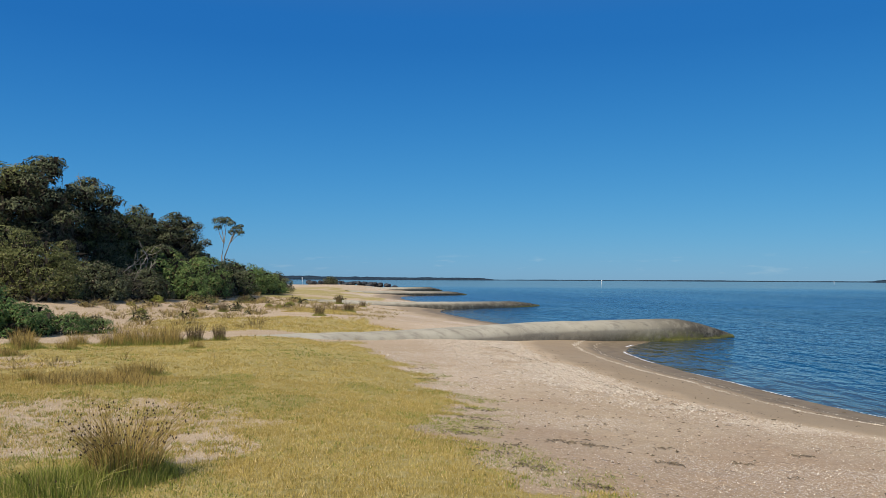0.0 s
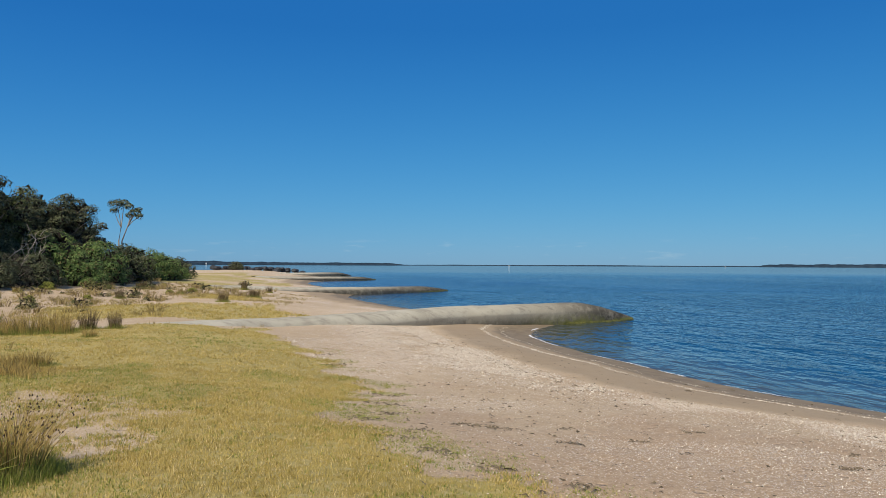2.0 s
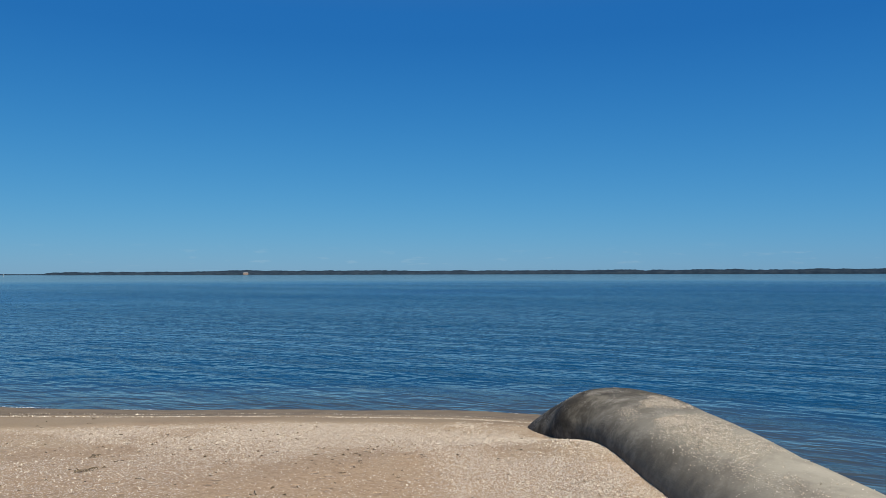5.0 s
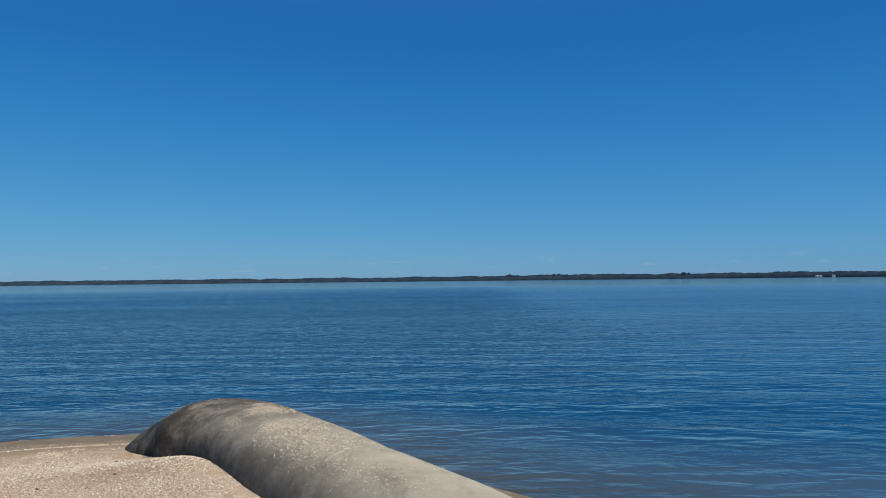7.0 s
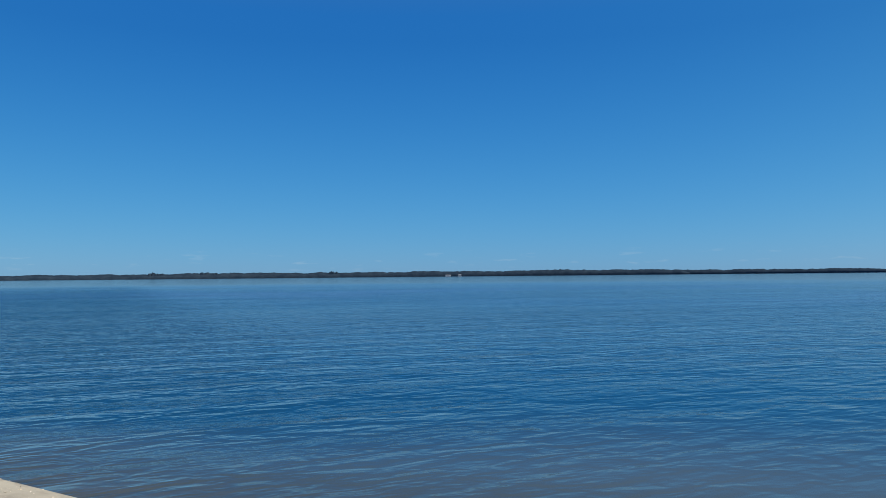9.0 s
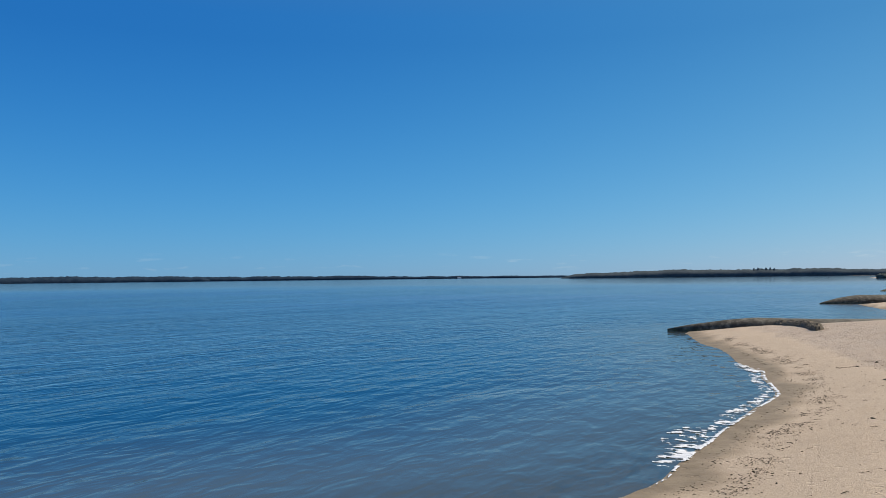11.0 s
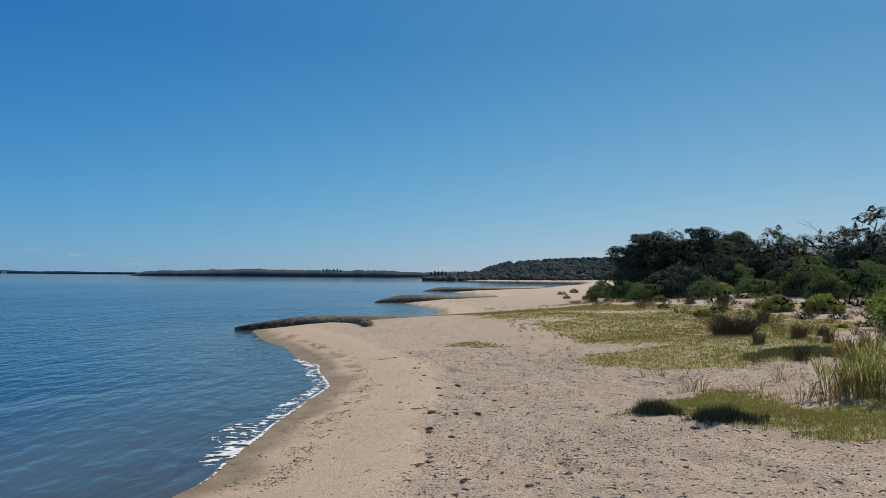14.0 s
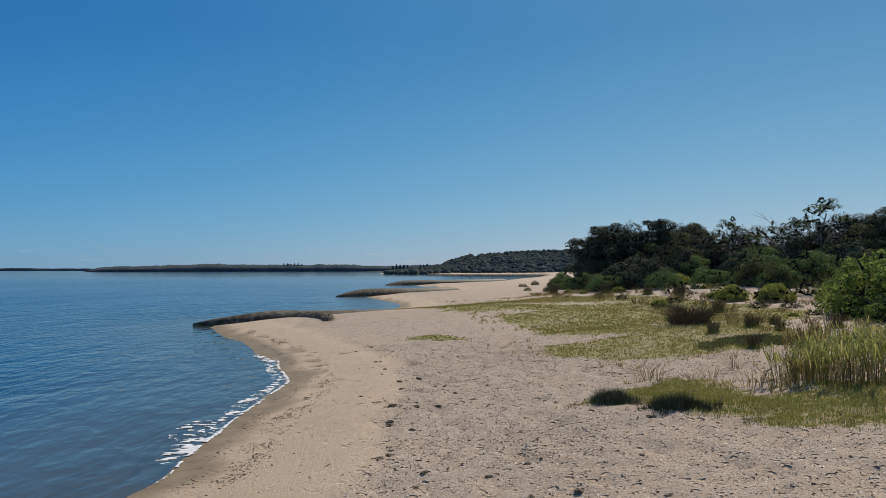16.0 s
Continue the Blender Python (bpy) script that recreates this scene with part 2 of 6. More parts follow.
def leaf_material(name, dark, light, dry=(0.20, 0.17, 0.08), dryness=0.1, translucency=0.25):
    k = Mat(name, 0.85, 0.04)
    r = k.island()
    c = k.mix(r, dark, light)
    c = k.mix(k.ramp(k.noise(0.7, 3), 0.45, 0.75, 0.0, 0.6), c, dark)
    c = k.mix(k.math("LESS_THAN", k.math("FRACT", k.math("MULTIPLY", r, 17.3)), dryness), c, dry)
    k.colour(c)
    tr = k.t.nodes.new("ShaderNodeBsdfTranslucent")
    k.t.links.new(c, tr.inputs[0])
    both = k.t.nodes.new("ShaderNodeMixShader")
    both.inputs[0].default_value = translucency
    k.t.links.new(k.b.outputs[0], both.inputs[1])
    k.t.links.new(tr.outputs[0], both.inputs[2])
    k.t.links.new(both.outputs[0], k.t.nodes["Material Output"].inputs[0])
    return k.m


def plain_material(name, a, b, scale=6.0, rough=0.85, bump=0.4, spec=0.25, distance=0.01):
    k = Mat(name, rough, spec)
    c = k.mix(k.ramp(k.noise(scale, 5), 0.32, 0.68), a, b)
    c = k.mix(k.ramp(k.noise(scale * 7, 4), 0.35, 0.8, 0.0, 0.5), c, tuple(0.6 * v for v in a))
    k.colour(c)
    k.bump(k.noise(scale * 9, 4), bump, distance)
    return k.m


def island_material(name, a, b, rough=0.8, spec=0.3):
    k = Mat(name, rough, spec)
    k.colour(k.mix(k.ramp(k.noise(14.0, 3), 0.3, 0.75, 0.0, 0.5), k.mix(k.island(), a, b), tuple(0.7 * v for v in a)))
    return k.m


def fabric_material():
    """Weathered geotextile: pale grey-beige, mouldy darker drifts, a stain and shade tone, fine weave."""
    k = Mat("weathered_geotextile", 0.9, 0.2)
    c = k.mix(k.ramp(k.noise(0.6, 5), 0.35, 0.7), (0.40, 0.362, 0.278), (0.49, 0.448, 0.352))
    c = k.mix(k.ramp(k.noise(1.6, 6, 0.68, k.where((0.5, 1.6, 1.6))), 0.48, 0.70, 0.0, 0.75), c, (0.235, 0.205, 0.16))
    c = k.mix(k.ramp(k.noise(0.45, 6, 0.7, k.where((1, 1, 2.5))), 0.54, 0.68, 0.0, 0.4), c, (0.17, 0.15, 0.12))
    c = k.mix(k.ramp(k.noise(26.0, 5, 0.7), 0.48, 0.8, 0.0, 0.45), c, (0.28, 0.25, 0.20))
    stain_shade, shell, low, _ = k.attr("wear")
    c = k.mix(k.math("MULTIPLY", stain_shade, k.ramp(k.noise(2.4, 6, 0.7), 0.30, 0.58, 0.62, 1.0)), c, (0.048, 0.041, 0.031))
    c = k.mix(k.math("MULTIPLY", low, k.ramp(k.noise(3.0, 4), 0.3, 0.6)), c, (0.16, 0.165, 0.035))
    chip = k.ramp(k.cells(60.0), 0.42, 0.30)
    c = k.mix(k.math("MULTIPLY", chip, k.math("MULTIPLY", shell, k.ramp(k.noise(3.0, 3), 0.4, 0.65, 0.0, 0.6))), c, (0.72, 0.68, 0.60))
    k.colour(c)
    h = k.math("ADD", k.math("MULTIPLY", k.noise(55.0, 3), 0.35), k.noise(4.0, 4))
    k.bump(h, 0.45, 0.03)
    return k.m


# woodland whose two tones already hold the haze of distance
def hazed_wood_material(name, a, b):
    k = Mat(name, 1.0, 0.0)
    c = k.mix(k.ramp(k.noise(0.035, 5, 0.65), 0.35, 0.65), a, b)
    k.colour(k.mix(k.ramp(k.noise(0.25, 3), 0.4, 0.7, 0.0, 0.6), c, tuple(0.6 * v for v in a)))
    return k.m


GROUND, SEA, FABRIC = ground_material(), sea_material(), fabric_material()
BARK = plain_material("grey_bark", (0.20, 0.165, 0.13), (0.34, 0.30, 0.25), 3.0, 0.9, 0.7)
PALE_BARK = plain_material("pale_bark", (0.42, 0.37, 0.31), (0.55, 0.50, 0.43), 3.0, 0.85, 0.5)
# near-black tone for the shade inside crowns
SHADE_TONE = island_material("inner_shade_dark", (0.022, 0.019, 0.015), (0.050, 0.043, 0.034), 0.95, 0.05)
LEAF_DARK = leaf_material("dull_olive_leaf", (0.036, 0.046, 0.024), (0.172, 0.184, 0.104), (0.20, 0.17, 0.12), 0.06, 0.05)
LEAF_GREY = leaf_material("grey_green_leaf", (0.062, 0.076, 0.028), (0.255, 0.262, 0.105), (0.21, 0.18, 0.11), 0.06, 0.16)
LEAF_BROWN = leaf_material("grey_brown_twig", (0.058, 0.053, 0.041), (0.185, 0.165, 0.125), (0.25, 0.22, 0.17), 0.1, 0.1)
LEAF_MID = leaf_material("mid_green_leaf", (0.070, 0.125, 0.040), (0.260, 0.345, 0.118), translucency=0.28)
LEAF_GUM = leaf_material("olive_gum_leaf", (0.10, 0.125, 0.06), (0.24, 0.26, 0.13), translucency=0.4)
LEAF_BRIGHT = leaf_material("glossy_green_leaf", (0.062, 0.120, 0.042), (0.225, 0.330, 0.120), translucency=0.4)
LEAF_SPRING = leaf_material("fresh_green_leaf", (0.09, 0.14, 0.032), (0.33, 0.41, 0.10), translucency=0.5)
LEAF_YELLOW = leaf_material("yellow_green_leaf", (0.25, 0.29, 0.06), (0.46, 0.46, 0.12), translucency=0.5)
REED_BLADE = leaf_material("pale_reed_leaf", (0.20, 0.215, 0.06), (0.44, 0.43, 0.14), (0.42, 0.34, 0.18), 0.12, 0.4)
TURF_BLADE = leaf_material("straw_green_blade", (0.335, 0.258, 0.072), (0.575, 0.445, 0.155), (0.66, 0.51, 0.25), 0.15, 0.15)
GREEN_BLADE = leaf_material("fresh_green_blade", (0.145, 0.190, 0.040), (0.37, 0.375, 0.09), (0.45, 0.38, 0.15), 0.18, 0.25)
DRY_BLADE = leaf_material("straw_blade", (0.34, 0.27, 0.11), (0.56, 0.45, 0.21), (0.22, 0.16, 0.09), 0.15, 0.35)
RUSH_BLADE = leaf_material("brown_rush_stalk", (0.36, 0.255, 0.085), (0.62, 0.47, 0.18), (0.16, 0.12, 0.06), 0.2, 0.3)
# darker copy of the rush colour, made for backlit southern tussocks
BACKLIT_RUSH = leaf_material("backlit_rush_stalk", (0.12, 0.088, 0.05), (0.26, 0.195, 0.11), (0.08, 0.06, 0.04), 0.2, 0.15)
SEED_HEAD = island_material("dark_seed_head", (0.045, 0.030, 0.020), (0.10, 0.065, 0.04))
WRACK = island_material("dried_seaweed", (0.09, 0.068, 0.042), (0.20, 0.155, 0.10))
CHIP = island_material("bleached_shell", (0.62, 0.50, 0.36), (0.87, 0.81, 0.70), 0.6)
ALGAE = plain_material("green_algae", (0.06, 0.062, 0.014), (0.14, 0.135, 0.03), 5.0, 0.7, 0.8, 0.3, 0.03)
SEAM = plain_material("dark_fabric_seam", (0.24, 0.21, 0.165), (0.34, 0.30, 0.24), 5.0, 0.9, 0.4)
FOAM = plain_material("sea_foam", (0.78, 0.78, 0.78), (0.88, 0.88, 0.88), 20.0, 0.7, 0.8)
STONE = plain_material("dark_rock", (0.034, 0.038, 0.046), (0.085, 0.088, 0.096), 0.8, 0.9, 0.6, 0.2, 0.05)
CREAM = plain_material("weathered_weatherboard", (0.38, 0.27, 0.21), (0.46, 0.34, 0.27), 2.0, 0.8, 0.1)
WHITE = plain_material("white_paint", (0.75, 0.75, 0.73), (0.85, 0.85, 0.83), 2.0, 0.6, 0.1)
ROOF = plain_material("grey_roof", (0.25, 0.24, 0.24), (0.34, 0.33, 0.33), 1.0, 0.6, 0.1)
# bluish and lifted base colours: air haze painted into all three woods
FAR_WOOD = hazed_wood_material("hazed_far_woodland", (0.020, 0.036, 0.058), (0.036, 0.056, 0.080))
HILL_WOOD = hazed_wood_material("hazed_hill_woodland", (0.062, 0.078, 0.074), (0.105, 0.118, 0.104))
NEAR_WOOD = hazed_wood_material("headland_woodland", (0.058, 0.074, 0.084), (0.090, 0.106, 0.112))


# ---- plan ----
SHORE = [(-3000, 700), (-400, 330), (-80, 240), (-30, 229), (-16, 226), (-15, 208), (-5, 191), (-10, 170), (-6, 150), (-2, 143),
         (-8, 125), (-4, 98), (3, 82), (-1, 70), (1.5, 58), (5.0, 46), (8.0, 39.6), (10.6, 37.4), (9.2, 35.0), (7.9, 33.0), (7.35, 30.8), (7.3, 28.3), (7.6, 25),
         (8.4, 21.4), (8.8, 18.6), (9.4, 16.4), (10.8, 13.8), (12.2, 11.8), (13.2, 9.8), (14, 8.5), (14.6, 7), (15, 4.5),
         (13.8, 2.4), (12.2, 1.1), (11.0, 0.1), (10.2, -0.9), (9.4, -1.9), (8.6, -3.0), (7.6, -4.4), (6, -6.5), (4.2, -8.6), (3.2, -10.2), (3.25, -13.2),
         (3.2, -15.3), (3.0, -18), (3.0, -20.3), (3.5, -22.5), (4.5, -26), (6.2, -30.3), (8, -34.4), (10.6, -41.2),
         (6, -48), (1, -54), (0, -62), (2, -72), (5, -82), (0, -92), (-6, -104), (-7, -120), (-2, -134), (1, -142),
         (-10, -152), (-22, -172), (-30, -215), (-56, -300), (-80, -420), (-96, -490), (-92, -508), (-40, -515), (0, -520), (13, -526), (26, -560), (0, -700), (-20, -1300), (0, -1456), (252, -1434), (572, -1342), (640, -1500), (-3000, -1700)]


def rounded(points, rounds=2):
    for _ in range(rounds):
        cut = [points[0]]
        for (ax, ay), (bx, by) in zip(points, points[1:]):
            cut += [(0.75 * ax + 0.25 * bx, 0.75 * ay + 0.25 * by), (0.25 * ax + 0.75 * bx, 0.25 * ay + 0.75 * by)]
        points = cut + [points[-1]]
    return points


def smooth(x, a, b):
    t = np.clip((x - a) / (b - a), 0, 1)
    return t * t * (3 - 2 * t)


def lattice(i, j, seed):
    n = (i * 374761393 + j * 668265263 + seed * 974634777) & 0x7FFFFFFF
    n = ((n ^ (n >> 13)) * 1274126177) & 0x7FFFFFFF
    return ((n ^ (n >> 16)) & 0xFFFF) / 65535.0


def value_noise(x, y, seed=0):
    i, j = np.floor(x).astype(np.int64), np.floor(y).astype(np.int64)
    u, v = x - i, y - j
    u, v = u * u * (3 - 2 * u), v * v * (3 - 2 * v)
    a, b = lattice(i, j, seed), lattice(i + 1, j, seed)
    c, d = lattice(i, j + 1, seed), lattice(i + 1, j + 1, seed)
    return (a * (1 - u) + b * u) * (1 - v) + (c * (1 - u) + d * u) * v


def fbm(x, y, scale, octaves=4, seed=0):
    total, amp, norm = 0.0, 1.0, 0.0
    for o in range(octaves):
        total = total + amp * value_noise(x * scale * 2 ** o + 17.3 * o, y * scale * 2 ** o - 9.1 * o, seed + o)
        norm += amp
        amp *= 0.5
    return total / norm


def polygon_distance(x, y, pts, closed=True):
    """Distance to the outline, positive inside."""
    best = np.full(x.shape, 1e18)
    inside = np.zeros(x.shape, bool)
    n = len(pts)
    for i in range(n if closed else n - 1):
        (ax, ay), (bx, by) = pts[i], pts[(i + 1) % n]
        ex, ey = bx - ax, by - ay
        t = np.clip(((x - ax) * ex + (y - ay) * ey) / (ex * ex + ey * ey + 1e-12), 0, 1)
        best = np.minimum(best, (x - ax - t * ex) ** 2 + (y - ay - t * ey) ** 2)
        if closed and ay != by:
            inside ^= ((ay > y) != (by > y)) & (x < ex * (y - ay) / ey + ax)
    d = np.sqrt(best)
    return np.where(inside, d, -d) if closed else d


LAND = rounded(SHORE) + [(-9000, -1700), (-9000, 700)]


def inland(x, y):
    wob = (fbm(x, y, 0.45, 3, 5) - 0.5) * 0.3
    return polygon_distance(x, y, LAND) + wob


def height(x, y, s=None):
    """Height of the ground: sea bed, beach face, berm, flat turf and low dunes inland."""
    s = inland(x, y) if s is None else s
    z = np.where(s < 0, np.maximum(s * 0.085, -1.6), 0.0)
    spit = smooth(-y, 50, 75) * (1 - smooth(-y, 170, 240))
    z = z + 0.34 * smooth(s, -0.5, 3.6) + 0.36 * smooth(s, 3, 8.5) * (1 - 0.4 * spit) + 0.40 * smooth(s, 7.5, 14) * (1 - spit)
    dune = smooth(-x, 9, 24) * smooth(np.abs(y + 4), 14, 34) * (1 - 0.75 * smooth(y, 68, 84)) * (1 - 0.8 * smooth(-y, 64, 84))
    z = z + dune * (0.7 + 0.7 * (fbm(x, y, 0.09, 3, 11) - 0.4))
    z = z + smooth(s, 40, 160) * 1.5 + smooth(s, 200, 900) * 14
    z = z + (fbm(x, y, 0.22, 3, 21) - 0.5) * 0.22 * smooth(s, 4, 12)
    for cx, cy in ((5.6, 0.95), (6.8, 1.7), (8.1, 2.5), (9.2, 3.3), (10.1, 4.1)):
        z = z + 0.23 * np.exp(-((x - cx) ** 2 + (y - cy) ** 2) / 0.9)
    z = z + 0.15 * np.exp(-((x + 3.5) ** 2 / 2.2 + (y + 12.1) ** 2 / 1.6))
    z = z + 0.52 * np.exp(-((x + 1.5) ** 2 + (y + 1.0) ** 2) / 9.0)
    return z


# outlines of the turf on the flat, in plan
TURF = [
    [(-2.6, 24.5), (-0.8, 18.3), (-0.4, 15.7), (0.35, 13.1), (0, 11.3), (0, 9.4), (0.4, 8.4), (1.2, 7.2), (2.2, 5.4), (1.5, 2.5), (-4, 2),
     (-14, 3), (-16, 12), (-12, 20), (-8, 22.5), (-5, 23.5)],
    [(-10, 25.5), (-5, 26.5), (-2.5, 29), (-1.8, 32.5), (-4, 36), (-8.5, 35), (-12, 31)],
    [(-9, 41), (-5.4, 39.5), (-4.4, 42), (-6.2, 47), (-9, 48)],
    [(-16, 55), (-6, 70), (-7, 100), (-14, 150), (-24, 170), (-30, 90)],
    [(-2.7, -13.0), (-3.1, -12.5), (-3.8, -11.75), (-4.75, -11.2), (-5.2, -10.7), (-6.4, -10.35), (-9.5, -10.6), (-9, -12.6), (-6.5, -13.1), (-5.4, -14.9), (-3.5, -13.6)],
    [(-3.9, -21.9), (-4.3, -19.3), (-5.0, -18.0), (-6.8, -17.5), (-9.3, -18.4), (-12, -20.5), (-11, -26), (-8, -24.5), (-6, -22.5)],
    [(1.2, -46), (-2.2, -38), (-4.5, -29.0), (-4.6, -24.6), (-6.5, -23.2), (-11, -22.8), (-16, -29), (-14, -46), (-10, -54), (-3, -51)],
    [(-0.5, -27.4), (-0.7, -25.9), (-1.9, -25.6), (-2.1, -27.2)],
]
SPARSE = [((-4.6, 9.9), (2.6, 1.9)), ((-8.5, 10.5), (2.4, 1.6)), ((-3.0, 5.2), (4.0, 1.2)), ((-8.6, 15.6), (1.8, 1.0)), ((-1.9, 6.0), (1.2, 0.5)), ((-2.9, 8.4), (1.3, 0.9)),
          ((-11, 17), (2.5, 1.0)), ((-8.5, -40), (4.5, 1.4)), ((-9.8, -25.3), (1.8, 1.0)), ((-4.0, -34), (2.0, 1.2))]


def turf_at(x, y):
    wob = (fbm(x, y, 1.1, 4, 31) - 0.5) * 1.7
    g = np.zeros(x.shape)
    for p in TURF:
        near = (x > min(q[0] for q in p) - 2) & (x < max(q[0] for q in p) + 2) & (y > min(q[1] for q in p) - 2) & (y < max(q[1] for q in p) + 2)
        if near.any():
            d = polygon_distance(x[near], y[near], p) + wob[near]
            thin = 1.0 if p[0][0] in (-2.6, -0.5) else 0.5 + 0.5 * smooth(fbm(x[near], y[near], 1.7, 3, 33), 0.36, 0.56)
            if p[0][0] == -16:
                thin = thin * (0.15 + 0.85 * smooth(fbm(x[near], y[near], 0.13, 3, 35), 0.45, 0.6))
            g[near] = np.maximum(g[near], smooth(d, -0.35, 0.5) * thin)
    for (cx, cy), (rx, ry) in SPARSE:
        q = ((x - cx) / rx) ** 2 + ((y - cy) / ry) ** 2
        g = g * (1 - 0.74 * smooth(-q - wob * 0.6, -1.25, -0.5))
    return g


# ---- mesh helpers ----
def mesh_from(name, verts, faces, material, smooth_faces=False):
    """A mesh from arrays of vertices and of equal-sized faces."""
    verts, faces = np.asarray(verts, float), np.asarray(faces, np.int64)
    me = bpy.data.meshes.new(name)
    k = faces.shape[1]
    me.vertices.add(len(verts))
    me.vertices.foreach_set("co", verts.ravel())
    me.loops.add(faces.size)
    me.loops.foreach_set("vertex_index", faces.ravel())
    me.polygons.add(len(faces))
    me.polygons.foreach_set("loop_start", np.arange(0, faces.size, k))
    me.polygons.foreach_set("use_smooth", np.full(len(faces), smooth_faces))
    me.materials.append(material)
    me.update(calc_edges=True)
    return me


def piece(name, me, parent=None, label=""):
    ob = new(name, me)
    if parent:
        ob.parent = parent
    return tagged(ob, label)


def part(name, bm, material, parent, label=""):
    me = bpy.data.meshes.new(name)
    bm.to_mesh(me)
    bm.free()
    me.materials.append(material)
    return piece(name, me, parent, label)


def root(name, label, category, group="", kind=""):
    return tagged(new(name), label, category, group, kind)


def grid_axis(fine, step, growth, reach):
    right = list(np.arange(0, fine, step))
    d = step
    while right[-1] < reach:
        d *= growth
        right.append(right[-1] + d)
    return np.array([-v for v in right[:0:-1]] + right)


def grid_faces(nx, ny):
    i = np.arange(nx * ny).reshape(ny, nx)
    return np.stack([i[:-1, :-1], i[:-1, 1:], i[1:, 1:], i[1:, :-1]], -1).reshape(-1, 4)


def tubes(paths, sides=6):
    """Vertices and quads of tapered tubes; a path is a list of (place, radius)."""
    verts, faces = [], []
    for path in paths:
        base = len(verts)
        for k, (p, r) in enumerate(path):
            a = path[max(0, k - 1)][0]
            b = path[min(len(path) - 1, k + 1)][0]
            d = Vector(b) - Vector(a)
            q = d.to_track_quat("Z", "Y") if d.length > 1e-9 else Euler((0, 0, 0)).to_quaternion()
            for s in range(sides):
                w = 2 * math.pi * s / sides
                verts.append(Vector(p) + q @ Vector((r * math.cos(w), r * math.sin(w), 0)))
        for k in range(len(path) - 1):
            for s in range(sides):
                a, b = base + k * sides + s, base + k * sides + (s + 1) % sides
                faces.append((a, b, b + sides, a + sides))
    return np.array([tuple(v) for v in verts]), np.array(faces)


def leaf_cards(rng, centres, outward, size, narrow=0.5, lift=0.35, loose=0.5):
    """Quads, one a leaf spray, at the centres, facing roughly outward."""
    n = len(centres)
    nrm = outward + rng.normal(0, loose, (n, 3)) + np.array([0, 0, lift])
    nrm /= np.linalg.norm(nrm, axis=1)[:, None] + 1e-9
    t = rng.normal(0, 1, (n, 3))
    t -= nrm * (t * nrm).sum(1)[:, None]
    t /= np.linalg.norm(t, axis=1)[:, None] + 1e-9
    u = np.cross(nrm, t)
    s = (size * rng.uniform(0.6, 1.35, n))[:, None]
    a, b = t * s, u * s * narrow
    v = np.stack([centres - a - b, centres - a + b, centres + a], 1).reshape(-1, 3)
    return v, np.arange(3 * n).reshape(n, 3)


def blob_leaves(rng, blobs, per, size, narrow=0.5):
    """Leaves on the upper skins of foliage pads (centre, radii), each pad knobbly with smaller lumps."""
    cs, outs = [], []
    for c, r in blobs:
        m = max(8, int(per * (r[0] * r[1] + r[0] * r[2])))
        d = rng.normal(0, 1, (m, 3))
        d /= np.linalg.norm(d, axis=1)[:, None]
        d[:, 2] = np.where((d[:, 2] < -0.2) & (rng.uniform(0, 1, m) < 0.65), -d[:, 2], d[:, 2])
        b = rng.normal(0, 1, (9, 3)) + np.array([0, 0, 0.5])
        b /= np.linalg.norm(b, axis=1)[:, None]
        lump = np.clip((d @ b.T).max(1), 0, 1) ** 9
        k = 0.72 + 0.34 * lump + rng.uniform(-0.12, 0.05, m)
        cs.append(np.array(c) + d * np.array(r) * k[:, None])
        outs.append(d)
    cs, outs = np.concatenate(cs), np.concatenate(outs)
    return leaf_cards(rng, cs, outs, size, narrow, 0.25, 0.32)


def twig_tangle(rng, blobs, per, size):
    """Dark twig-like cards inside foliage pads, standing in for the deep shade there."""
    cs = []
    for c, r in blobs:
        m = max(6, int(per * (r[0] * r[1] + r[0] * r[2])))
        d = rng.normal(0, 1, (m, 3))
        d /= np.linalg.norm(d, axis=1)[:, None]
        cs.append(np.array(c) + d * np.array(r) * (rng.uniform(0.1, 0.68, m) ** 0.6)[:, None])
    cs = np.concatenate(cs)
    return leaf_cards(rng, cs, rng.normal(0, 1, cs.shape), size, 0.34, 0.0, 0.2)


def spaced(rng, points, count, gap):
    """Up to count of the points, none nearer to another than the gap."""
    kept = []
    for p in points[rng.permutation(len(points))]:
        if all(np.linalg.norm(p - q) > gap for q in kept):
            kept.append(p)
            if len(kept) == count:
                break
    return np.array(kept)


def shards(rng, c, size):
    """Broken shells: small bent plates lying at all angles at the places."""
    n = len(c)
    a, sz = rng.uniform(0, 2 * math.pi, n), size * rng.uniform(0.5, 1.5, n)
    u = np.stack([np.cos(a), np.sin(a), rng.normal(0, 0.35, n)], 1) * sz[:, None]
    w = np.stack([-np.sin(a), np.cos(a), rng.normal(0, 0.35, n)], 1) * (sz * rng.uniform(0.5, 0.9, n))[:, None]
    up = np.array([0, 0, 1.0]) * (sz * 0.35)[:, None]
    v = np.stack([c - u, c - w, c + u + up, c + w + up * 0.5], 1).reshape(-1, 3)
    return v, (np.arange(n)[:, None, None] * 4 + np.array([(0, 1, 2), (0, 2, 3)])[None]).reshape(-1, 3)


